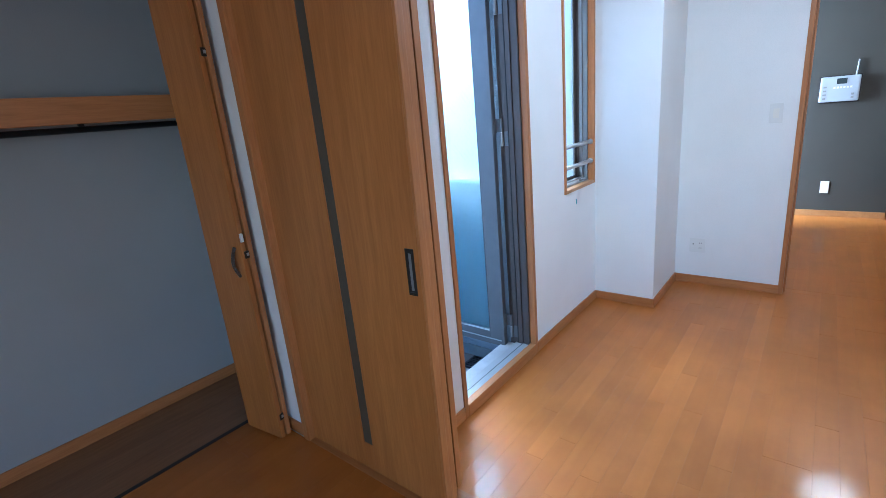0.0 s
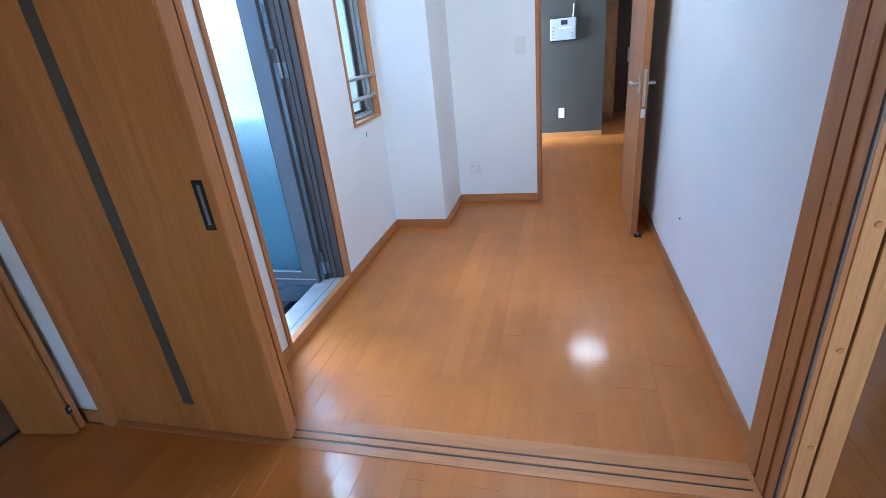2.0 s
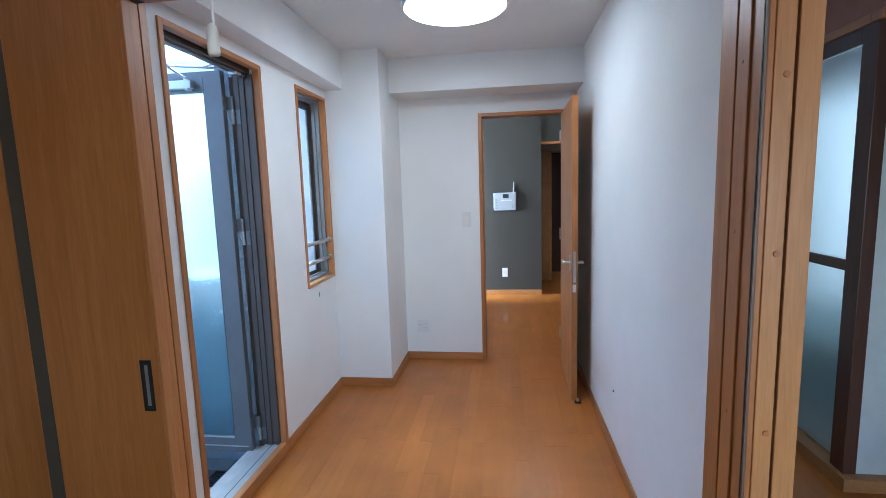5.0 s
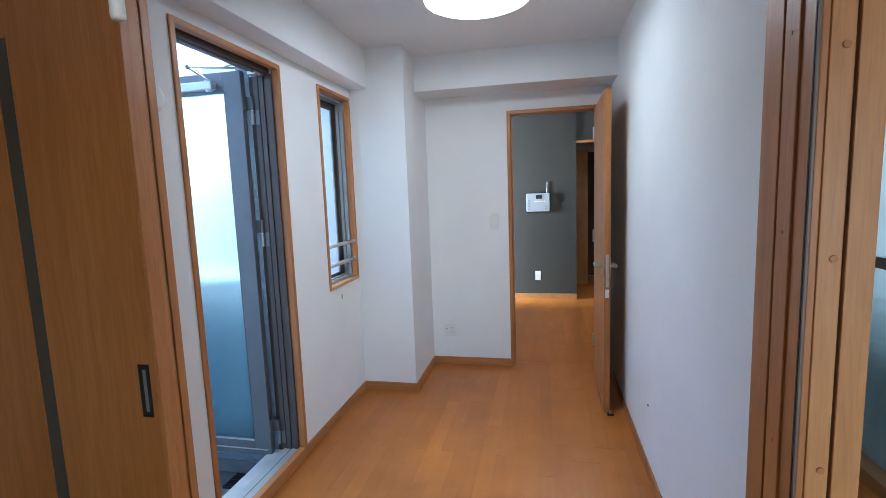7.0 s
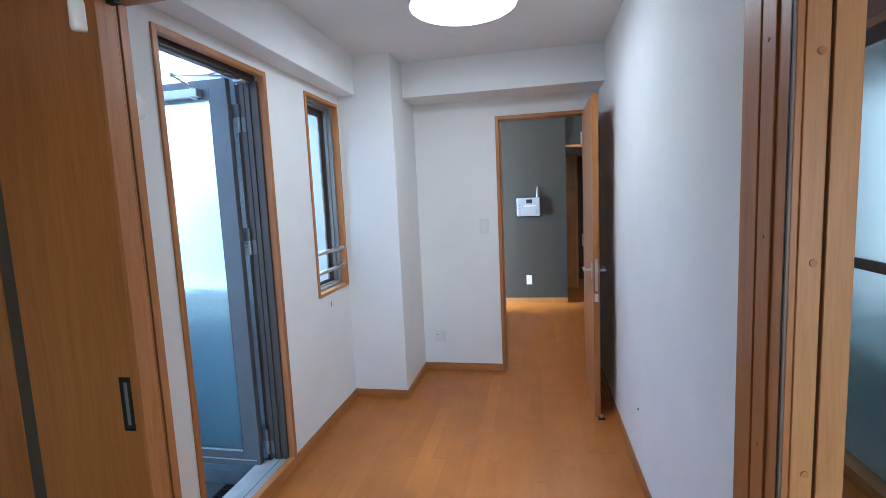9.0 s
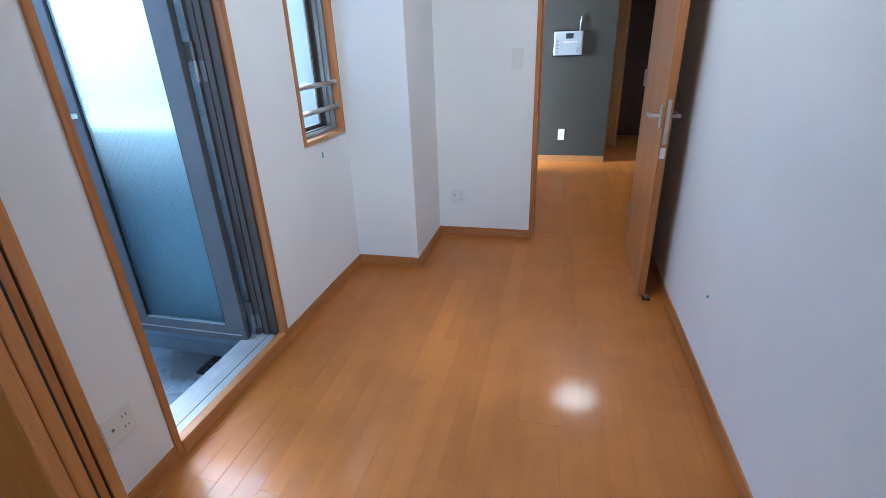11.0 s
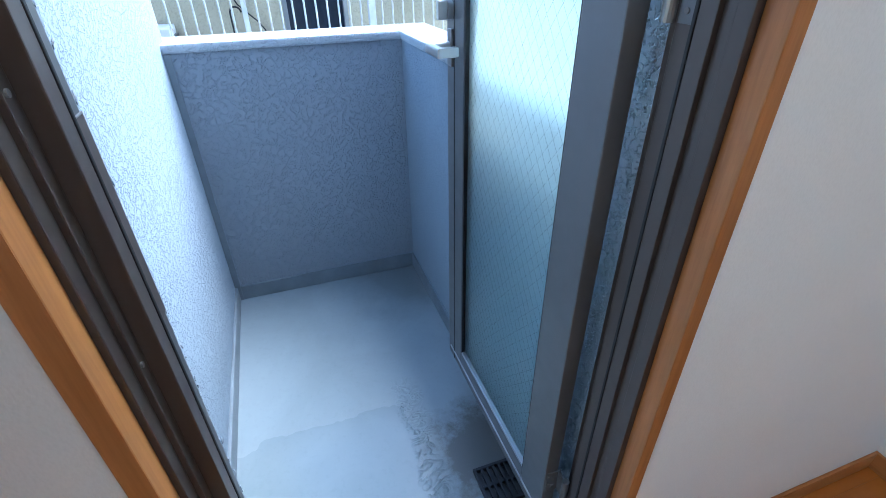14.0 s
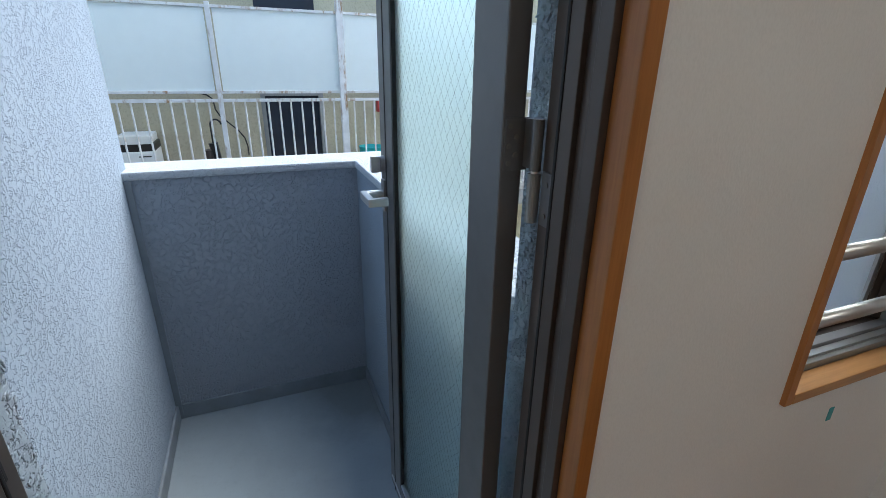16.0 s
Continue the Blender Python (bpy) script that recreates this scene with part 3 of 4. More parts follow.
part("end_board", B(0.6255, 0.664, 1.896, 1.95, 0, HZ, bevel=0.003), TRIM_LIGHT, sf, "pale board with screw caps")
part("joint", B(0.664, 0.670, 1.906, 1.95, 0, HZ), SLOT, sf)
part("end_board", B(0.670, 0.716, 1.896, NY, 0, HZ, bevel=0.003), TRIM_LIGHT, sf, "pale end board")
for z in (0.26, 0.55, 0.849, 1.258, 1.63):
    part("screw_cap", rod(bmesh.new(), (0.650, 1.8962, z), (0.650, 1.8935, z), 0.0072, 16, 0.0066), TRIM, sf)


def sliding_door(y0, x0, x1, front):
    d = thing("sliding_door", ((x0 + x1) / 2, y0 + 0.016, 0.004), "honey-brown veneered sliding door with a dark vertical inlay, pushed open", "sliding door", "parked sliding doors")
    sx0, sx1 = x0 + 0.384, x0 + 0.434
    lf = bmesh.new()
    box(lf, x0, sx0, y0, y0 + 0.030, 0.006, HZ - 0.004, bevel=0.0015)
    box(lf, sx1, x1 - 0.012, y0, y0 + 0.030, 0.006, HZ - 0.004, bevel=0.0015)
    box(lf, sx0, sx1, y0, y0 + 0.030, HZ - 0.115, HZ - 0.004)
    box(lf, sx0, sx1, y0, y0 + 0.030, 0.006, 0.126)
    part("panel", lf, DOOR, d)
    part("edge_stile", B(x1 - 0.0115, x1, y0 - 0.0, y0 + 0.030, 0.006, HZ - 0.004, bevel=0.002), TRIM, d)
    part("inlay", B(sx0, sx1, y0 + 0.004, y0 + 0.027, 0.126, HZ - 0.115), INLAY, d, "dark grey vertical inlay strip")
    if front:
        hx, hz = x1 - 0.047, 0.894
        cup = bmesh.new()
        box(cup, hx - 0.017, hx - 0.012, y0 - 0.003, y0 + 0.002, hz - 0.075, hz + 0.075, bevel=0.001)
        box(cup, hx + 0.012, hx + 0.017, y0 - 0.003, y0 + 0.002, hz - 0.075, hz + 0.075, bevel=0.001)
        box(cup, hx - 0.012, hx + 0.012, y0 - 0.003, y0 + 0.002, hz + 0.066, hz + 0.075)
        box(cup, hx - 0.012, hx + 0.012, y0 - 0.003, y0 + 0.002, hz - 0.075, hz - 0.066)
        pull = part("recessed_pull", cup, DARK, d, "dark bronze recessed pull")
        part("pull_insert", B(hx - 0.005, hx + 0.005, y0 - 0.0015, y0 + 0.001, hz - 0.06, hz + 0.06, bevel=0.0008), ALU_PALE, pull)
        part("pull_cup", B(hx - 0.012, hx + 0.012, y0 - 0.0004, y0 + 0.001, hz - 0.066, hz + 0.066), SLOT, pull)
    return d


sliding_door(1.957, -1.680, -0.883, True)
sliding_door(1.9915, -1.680, -0.890, False)


# ---- closet ----
def folding_door():
    d = thing("folding_door", (-1.9, 1.86, 0.01), "honey-brown closet folding door, folded open", "closet door")
    a, b = Vector((-1.99, 1.832, 0)), Vector((-1.757, 1.862, 0))
    ang = math.atan2(b.y - a.y, b.x - a.x)
    w = (b - a).length
    m1 = Matrix.Translation(a) @ Matrix.Rotation(ang, 4, "Z")
    m2 = Matrix.Translation(a + Vector((0, 0.026, 0))) @ Matrix.Rotation(ang + radians(1.0), 4, "Z")
    part("panel", box(bmesh.new(), 0, w, 0, 0.021, 0.012, 2.0, bevel=0.002, m=m1), DOOR, d)
    part("panel", box(bmesh.new(), 0, w, 0, 0.021, 0.012, 2.0, bevel=0.002, m=m2), TRIM, d)
    for z in (0.10, 0.86, 1.62):
        h = bmesh.new()
        box(h, w - 0.004, w + 0.0025, 0.010, 0.036, z, z + 0.03, bevel=0.001, m=m1)
        hin = part("hinge", h, DARK, d, "small dark hinge")
        part("pin", box(bmesh.new(), w, w + 0.004, 0.018, 0.028, z + 0.01, z + 0.022, m=m1), STEEL, hin)
    part("magnet_catch", box(bmesh.new(), w - 0.002, w + 0.008, 0.004, 0.016, 0.93, 0.965, bevel=0.002, m=m1), WHITE, d, "small white catch")
    arc = bmesh.new()
    pts = []
    for k in range(11):
        u = k / 10
        pts.append(Vector((w - 0.035 + 0.0 * u, -0.004 - 0.02 * math.sin(math.pi * u), 0.785 + 0.125 * u)))
    for p, q in zip(pts, pts[1:]):
        rod(arc, p, q, 0.0065, 10)
    arc.transform(m1)
    part("handle", arc, ALU, d, "bronze bow handle", True)


folding_door()
tagged(part("closet_rail", B(-2.052, -2.030, 0.1, 1.90, -0.006, 0.002, bevel=0.001), DARK), "dark floor rail of the closet", "rail", kind="structure")
sh = thing("closet_shelf", (-2.45, 0.6, 1.436), "plain wooden closet shelf board", "shelf")
part("board", B(-2.56, -2.315, -1.3, 2.15, 1.51, 1.535, bevel=0.002), TRIM_Y, sh)
part("front_rail", B(-2.315, -2.29, -1.3, 2.15, 1.436, 1.538, bevel=0.003), TRIM_Y, sh)
hr = thing("hanging_rail", (-2.33, 0.6, 1.40), "dark metal clothes rail under the shelf", "clothes rail")
part("tube", rod(bmesh.new(), (-2.33, -1.3, 1.415), (-2.33, 2.15, 1.415), 0.0125, 16), DARK, hr, "", True)
for y in (-0.6, 0.5, 1.6):
    part("bracket", B(-2.336, -2.324, y, y + 0.02, 1.42, 1.512), DARK, hr)


# ---- lamps ----
def ceiling_lamp(c, r, label, glow):
    d = thing("ceiling_lamp", c, label, "ceiling lamp", "ceiling lamps")
    k = r / 0.265
    part("base", lathe(bmesh.new(), [(0.0, 0), (0.225 * k, 0), (0.225 * k, -0.02), (0.0, -0.02)], c, 64), WHITE, d, "", True)
    part("rim", lathe(bmesh.new(), [(0.24 * k, -0.012), (0.262 * k, -0.014), (0.266 * k, -0.03), (0.265 * k, -0.056), (0.258 * k, -0.060), (0.252 * k, -0.05)], c, 64), WHITE, d, "white rim", True)
    prof = [(0.256 * k, -0.054), (0.250 * k, -0.060), (0.225 * k, -0.067), (0.16 * k, -0.073), (0.08 * k, -0.076), (0.0, -0.0765)]
    part("shade", lathe(bmesh.new(), prof, c, 64), glow, d, "glowing milky shade", True)


ceiling_lamp((-0.16, 3.285, CEIL), 0.265, "round white ceiling lamp, switched on", lamp_glow)
ceiling_lamp((0.40, 5.9, 2.5), 0.215, "round white living room ceiling lamp, switched on", living_glow)
pc = thing("pull_cord", (-0.228, 1.3, 1.57), "white lamp pull cord with a plastic bob", "pull cord")
cordb = bmesh.new()
sway = [(-0.228 + 0.004 * math.sin(k * 0.9), 1.3 + 0.003 * math.cos(k * 0.7), 1.597 + 0.0902 * k) for k in range(11)]
rings = [[cordb.verts.new((x + 0.0014 * math.cos(a * math.pi / 4), y + 0.0014 * math.sin(a * math.pi / 4), z)) for a in range(8)] for x, y, z in sway]
for p, q in zip(rings, rings[1:]):
    for k in range(8):
        cordb.faces.new((p[k], p[(k + 1) % 8], q[(k + 1) % 8], q[k]))
part("cord", cordb, WHITE, pc)
part("bob", lathe(bmesh.new(), [(0, -0.016), (0.0055, -0.0155), (0.0063, -0.013), (0.006, 0.008), (0.0045, 0.014), (0.0018, 0.017), (0, 0.017)], (-0.228, 1.3, 1.58), 20), CREAM, pc, "", True)
part("canopy", lathe(bmesh.new(), [(0, 0), (0.02, 0), (0.018, -0.01), (0, -0.012)], (-0.228, 1.3, 2.5), 24), WHITE, pc, "", True)


# ---- balcony door ----
def balcony_frame():
    f = thing("balcony_door_frame", (-1.26, 2.78, 0.03), "bronze aluminium frame of the balcony door", "door frame", kind="structure")
    for s, ya in ((1, 2.4555), (-1, 3.1155)):
        def col(n, x0, x1, w0, w1, mat=ALU, lab=""):
            part(n, B(x0, x1, min(ya + s * w0, ya + s * w1), max(ya + s * w0, ya + s * w1), 0.0, 2.0175, bevel=0.0015), mat, f, lab)
        col("jamb", -1.195, -1.1725, -0.02, -0.003 if s > 0 else 0.018)
        col("jamb", -1.214, -1.1955, -0.02, 0.003 if s > 0 else 0.014)
        col("jamb", -1.240, -1.2145, -0.02, 0.021)
        col("gasket", -1.246, -1.2405, -0.02, 0.022, RUBBER, "black rubber gasket")
        col("jamb", -1.276 if s > 0 else -1.275, -1.2465, -0.02, 0.016, ALU_LEAF if s > 0 else ALU)
        if s < 0:
            col("outer_jamb", -1.3115, -1.2755, -0.0155, -0.010, ALU)
    part("head", B(-1.250, -1.189, 2.456, 3.115, 2.018, 2.0605, bevel=0.002), ALU, f)
    part("head_rib", B(-1.216, -1.206, 2.47, 3.10, 2.008, 2.0185, bevel=0.001), ALU_LEAF, f)
    th = part("threshold", B(-1.262, -1.1725, 2.449, 3.113, 0.0, 0.048, bevel=0.003), SATIN, f, "satin aluminium threshold")
    part("groove", B(-1.220, -1.2165, 2.475, 3.09, 0.0475, 0.0486), SLOT, th)
    part("groove", B(-1.1775, -1.174, 2.475, 3.10, 0.0475, 0.0486), SLOT, th)
    part("outer_step", B(-1.345, -1.2625, 2.449, 3.113, -0.155, 0.03, bevel=0.006), THRESHOLD, f, "weathered pale outer step")
    for z in (0.45, 0.891, 1.155, 1.65):
        part("screw", rod(bmesh.new(), (-1.201, 2.457, z), (-1.201, 2.4603, z), 0.0032, 10), ALU_PALE, f)
    sp = part("strike_plate", B(-1.275, -1.2505, 2.4716, 2.4735, 0.90, 1.12, bevel=0.0006), ALU, f, "dark strike plate")
    part("slot", B(-1.2565, -1.2525, 2.4730, 2.4737, 0.955, 1.045), SLOT, sp)
    part("joint", B(-1.276, -1.250, 2.4716, 2.4738, 1.1203, 1.1215), ALU_PALE, sp, "thin pale joint")


balcony_frame()


def balcony_door():
    d = thing("balcony_door", (-1.6, 3.075, 0.02), "bronze aluminium balcony door with frosted wired glass, open outwards", "door")
    x0, x1, y0, y1 = -1.962, -1.312, 3.056, 3.090
    gx0, gx1, gz0, gz1 = -1.85, -1.408, 0.10, 1.938
    part("stile", B(x0, gx0, y0, y1, 0.02, 2.036, bevel=0.003), ALU_LEAF, d)
    part("stile", B(gx1, x1, y0, y1, 0.02, 2.036, bevel=0.003), ALU_LEAF, d)
    part("rail", B(gx0, gx1, y0, y1, 0.02, gz0, bevel=0.002), ALU_LEAF, d)
    part("rail", B(gx0, gx1, y0, y1, gz1, 2.036, bevel=0.002), ALU_LEAF, d)
    bead = bmesh.new()
    box(bead, gx0, gx0 + 0.006, y0 + 0.002, y0 + 0.012, gz0, gz1)
    box(bead, gx1 - 0.004, gx1, y0 + 0.002, y0 + 0.012, gz0, gz1)
    part("bead", bead, RUBBER, d, "dark glazing bead")
    part("bead", B(gx0 + 0.006, gx1 - 0.004, y0 + 0.001, y0 + 0.014, gz0, gz0 + 0.009, bevel=0.001), SILVER, d, "bright lower glazing bead")
    part("drip_strip", B(x0 + 0.02, x1 - 0.02, y0 - 0.003, y0 + 0.002, 0.052, 0.058), SILVER, d, "bright drip strip")
    part("groove", B(x0 + 0.05, x0 + 0.056, y0 - 0.0012, y0 + 0.002, 0.022, 1.99), SLOT, d)
    pane = part("glass_pane", B(gx0 + 0.002, gx1 - 0.002, y0 + 0.013, y0 + 0.019, gz0 + 0.002, gz1 - 0.002), GLASS, d, "frosted wired glass")
    # diamond wire in the glass
    wires = bmesh.new()
    w, hgt, step = gx1 - gx0, gz1 - gz0, 0.030
    slope = 1.25
    for sgn in (1, -1):
        k = -hgt / slope
        while k < w + hgt / slope:
            pts = []
            for u, v in ((0, None), (w, None), (None, 0), (None, hgt)):
                if u is not None:
                    vv = (u - k) * slope * sgn + (0 if sgn > 0 else hgt)
                    if 0 <= vv <= hgt:
                        pts.append((u, vv))
                else:
                    uu = k + (v if sgn > 0 else hgt - v) / slope
                    if 0 <= uu <= w:
                        pts.append((uu, v))
            if len(pts) >= 2:
                a, b = min(pts), max(pts)
                if (Vector(a) - Vector(b)).length > 0.02:
                    rod(wires, (gx0 + a[0], y0 + 0.0126, gz0 + a[1]), (gx0 + b[0], y0 + 0.0126, gz0 + b[1]), 0.00018, 4)
            k += step
    tagged(part("wire_mesh", wires, WIRE, d, "thin diamond wire inside the glass"), kind="stuff")
    # lock knob and lever
    part("rose", B(x0 + 0.016, x0 + 0.046, y0 - 0.006, y0 + 0.001, 1.00, 1.085, bevel=0.003), ALU_PALE, d)
    lev = bmesh.new()
    cx, cz = x0 + 0.03, 1.045
    rod(lev, (cx, y0, cz), (cx, y0 - 0.05, cz), 0.012, 16)
    box(lev, cx - 0.012, cx + 0.085, y0 - 0.064, y0 - 0.046, cz - 0.011, cz + 0.011, bevel=0.005)
    box(lev, cx + 0.068, cx + 0.085, y0 - 0.062, y0 - 0.012, cz - 0.011, cz + 0.011, bevel=0.004)
    part("lever_handle", lev, SILVER, d, "bright aluminium lever handle")
    kn = bmesh.new()
    rod(kn, (cx, y0, 1.125), (cx, y0 - 0.012, 1.125), 0.021, 24)
    box(kn, cx - 0.008, cx + 0.008, y0 - 0.035, y0 - 0.010, 1.104, 1.146, bevel=0.004)
    part("lock_knob", kn, SILVER, d, "metal thumb-turn lock")
    for z in (0.10, 1.183, 1.80):
        hg = bmesh.new()
        box(hg, x1 - 0.0005, x1 + 0.003, y0 + 0.004, y1 + 0.006, z + 0.045, z + 0.115, bevel=0.0008)
        box(hg, x1 + 0.042, x1 + 0.080, 3.0965, 3.0994, z - 0.022, z + 0.050, bevel=0.0008)
        hin = part("hinge", hg, ALU_LEAF, d, "aluminium butt hinge")
        part("knuckle", rod(bmesh.new(), (x1 + 0.030, y1 + 0.002, z + 0.049), (x1 + 0.030, y1 + 0.002, z + 0.115), 0.0080, 16), ALU_LEAF, hin)
        part("knuckle", rod(bmesh.new(), (x1 + 0.030, y1 + 0.002, z - 0.022), (x1 + 0.030, y1 + 0.002, z + 0.045), 0.0088, 16), ALU_PALE, hin)
        part("pin", rod(bmesh.new(), (x1 + 0.030, y1 + 0.002, z + 0.043), (x1 + 0.030, y1 + 0.002, z + 0.051), 0.0055, 12), STEEL, hin)
        part("tongue", B(x1 + 0.002, x1 + 0.030, y1 - 0.001, y1 + 0.003, z + 0.05, z + 0.114), ALU_LEAF, hin)
        for dx, dz in ((0.054, -0.008), (0.068, 0.012), (0.054, 0.034)):
            part("screw", rod(bmesh.new(), (x1 + dx, 3.0966, z + dz), (x1 + dx, 3.0950, z + dz), 0.0036, 12), PIN, hin)
        for dy, dz in ((0.010, 0.055), (0.020, 0.066), (0.010, 0.078), (0.020, 0.090), (0.010, 0.104)):
            part("screw", rod(bmesh.new(), (x1 + 0.002, y0 + dy, z + dz), (x1 + 0.005, y0 + dy, z + dz), 0.0036, 12), PIN, hin)
    # door closer
    cl = bmesh.new()
    box(cl, -1.66, -1.445, y0 - 0.045, y0, 1.950, 1.990, bevel=0.008)
    rod(cl, (-1.475, y0 - 0.022, 1.944), (-1.475, y0 - 0.022, 1.998), 0.016, 16)
    closer = part("door_closer", cl, SILVER, d, "silver overhead door closer")
    arm = bmesh.new()
    rod(arm, (-1.475, 3.034, 1.995), (-1.49, 2.915, 2.032), 0.006)
    rod(arm, (-1.49, 2.915, 2.032), (-1.225, 3.03, 2.030), 0.005)
    rod(arm, (-1.49, 2.915, 2.022), (-1.49, 2.915, 2.042), 0.010, 14)
    bow = [Vector((-1.36 + 0.14 * k / 8, 2.99 + 0.05 * k / 8, 2.036 + 0.016 * math.sin(math.pi * k / 8))) for k in range(9)]
    for p, q in zip(bow, bow[1:]):
        rod(arm, p, q, 0.004, 8)
    part("arm", arm, SILVER, closer)
    part("shoe", B(-1.245, -1.205, 3.015, 3.065, 2.000, 2.0178, bevel=0.004), SILVER, closer)


balcony_door()

# ---- narrow window ----
def narrow_window():
    w = thing("window_1", (-1.24, 3.762, 0.85), "narrow window with a grey aluminium frame and frosted glass", "window", kind="structure")
    y0, y1, z0, z1 = 3.554, 3.971, 0.849, 2.039
    for d, xa, xb, mat in ((0.012, -1.205, -1.1785, ALU_PALE), (0.024, -1.226, -1.2055, ALU_PALE), (0.018, -1.245, -1.2265, ALU)):
        for a in ((y0 - 0.019, y0 + d, z0 - 0.019, z1 + 0.019), (y1 - d, y1 + 0.019, z0 - 0.019, z1 + 0.019), (y0 + d, y1 - d, z0 - 0.019, z0 + d), (y0 + d, y1 - d, z1 - d, z1 + 0.019)):
            part("frame", B(xa, xb, *a, bevel=0.0015), mat, w)
    part("track", B(-1.204, -1.19, y0 + 0.013, y1 - 0.013, z0 + 0.012, z0 + 0.017), SILVER, w, "pale inner track")
    xa, ya, yb, za, zb = -1.268, y0 + 0.012, y1 - 0.012, z0 + 0.012, z1 - 0.012
    s = bmesh.new()
    box(s, xa, xa + 0.022, ya, ya + 0.04, za, zb, bevel=0.002)
    box(s, xa, xa + 0.022, yb - 0.034, yb, za, zb, bevel=0.002)
    box(s, xa, xa + 0.022, ya + 0.04, yb - 0.034, za, za + 0.024, bevel=0.002)
    box(s, xa, xa + 0.022, ya + 0.04, yb - 0.034, zb - 0.05, zb, bevel=0.002)
    sash = part("sash", s, ALU, w)
    part("bead", B(xa + 0.004, xa + 0.020, yb - 0.048, yb - 0.0345, za + 0.025, zb - 0.051), SILVER, sash, "pale glazing bead")
    pane = part("pane", B(xa + 0.008, xa + 0.014, ya + 0.0405, yb - 0.0485, za + 0.0245, zb - 0.0505), GLASS_WIN, sash, "frosted glass")
    pane.visible_shadow = False
    bars = thing("guard_rail", (-1.18, 3.766, 0.96), "two satin steel guard bars across the window", "guard rail")
    for z in (0.972, 1.094):
        b = rod(bmesh.new(), (-1.160, 3.556, z), (-1.160, 3.969, z), 0.0125, 18)
        bar = part("bar", b, STEEL, bars, "", True)
        for y, s in ((3.5535, 1), (3.9715, -1)):
            cap = bmesh.new()
            bmesh.ops.create_uvsphere(cap, u_segments=16, v_segments=10, radius=0.0175, matrix=Matrix.Translation((-1.160, y + s * 0.006, z)) @ Matrix.Diagonal((1, 0.75, 1, 1)))
            part("end_cap", cap, STEEL, bar, "", True)


narrow_window()


# ---- balcony ----
BX, BY0, BY1, BZ, PT = -2.795, 2.277, 3.156, -0.16, 0.966
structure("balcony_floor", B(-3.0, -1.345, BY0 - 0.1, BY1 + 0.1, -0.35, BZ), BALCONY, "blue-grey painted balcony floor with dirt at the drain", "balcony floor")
structure("balcony_wall_side", B(-2.87, OUT - 0.091, BY0 - 0.2, BY0, -0.4, 3.2), STUCCO, "blue-grey stucco side wall", "wall")
structure("house_wall_outer", wall_run(bmesh.new(), "y", BY0 - 0.2, 6.5, OUT - 0.09, OUT, -0.4, 3.2, [(2.43, 3.150, -0.4, 2.12), (3.50, 4.55, 0.80, 2.10)]), ROUGH_EDGE, "rough blue-grey stucco of the house wall", "wall")


def lumps(bm, count, spot, seed, size, flat):
    """Small elongated plaster lumps, laid on a wall by spot(random), flattened along y."""
    rnd = random.Random(seed)
    for k in range(count):
        sx = size * rnd.uniform(0.5, 1.3)
        m = Matrix.Translation(spot(rnd)) @ Matrix.Diagonal((1, flat, 1, 1)) @ Matrix.Rotation(rnd.uniform(0, math.pi), 4, "Y") @ Matrix.Diagonal((sx * rnd.uniform(1.2, 2.6), size, sx * 0.7, 1))
        bmesh.ops.create_icosphere(bm, subdivisions=1, radius=1.0, matrix=m)
    return bm


reveal = lumps(bmesh.new(), 520, lambda q: (q.uniform(OUT - 0.098, OUT - 0.01), 2.430, q.uniform(0.02, 2.04)), 11, 0.0036, 0.45)
tagged(part("rough_strip", reveal, ROUGH_EDGE, None, "", True), "lumpy stucco on the reveal beside the latch side", "trim", kind="structure")
strip = lumps(bmesh.new(), 420, lambda q: (q.uniform(OUT - 0.088, OUT - 0.006), 3.149, q.uniform(0.03, 2.0)), 12, 0.0032, 0.4)
tagged(part("rough_strip", strip, ROUGH_EDGE, None, "", True), "lumpy stucco on the reveal beside the hinges", "trim", kind="structure")
pp = thing("parapet_back", (BX - 0.1, 2.75, BZ), "blue-grey stucco balcony parapet", "parapet", kind="structure")
part("wall", B(BX - 0.2, BX, BY0 - 0.1, BY1 + 0.15, -0.4, PT - 0.02), PARAPET, pp)
part("cap", B(BX - 0.215, BX + 0.008, BY0 - 0.1, BY1 + 0.165, PT - 0.02, PT + 0.012, bevel=0.008), STUCCO_CAP_LIT, pp, "stucco cap, paler to show its lit top")
p2 = thing("parapet_side", (-2.1, BY1 + 0.075, BZ), "blue-grey stucco balcony parapet", "parapet", kind="structure")
part("wall", B(BX, OUT - 0.09, BY1, BY1 + 0.15, -0.4, PT - 0.02), STUCCO, p2)
part("cap", B(BX + 0.008, OUT - 0.09, BY1 - 0.008, BY1 + 0.165, PT - 0.02, PT + 0.012, bevel=0.008), STUCCO_CAP_LIT, p2, "stucco cap, paler to show its lit top")
for nm, a in (("balcony_skirting", (BX, BX + 0.008, BY0 + 0.012, BY1 - 0.008)), ("balcony_skirting", (BX, OUT - 0.09, BY1 - 0.008, BY1)), ("balcony_skirting", (BX, OUT - 0.09, BY0, BY0 + 0.012))):
    tagged(part(nm, B(*a, BZ, BZ + (0.10 if a[1] < -2.8 else 0.075), bevel=0.003), SKIRT_PAINT), "grey-blue painted upstand", "skirting", kind="structure")


tagged(part("corner_bead", B(BX, BX + 0.010, BY0, BY0 + 0.026, BZ, PT - 0.02, bevel=0.003), SKIRT_PAINT), "grey sealant bead in the balcony corner", "sealant", kind="structure")


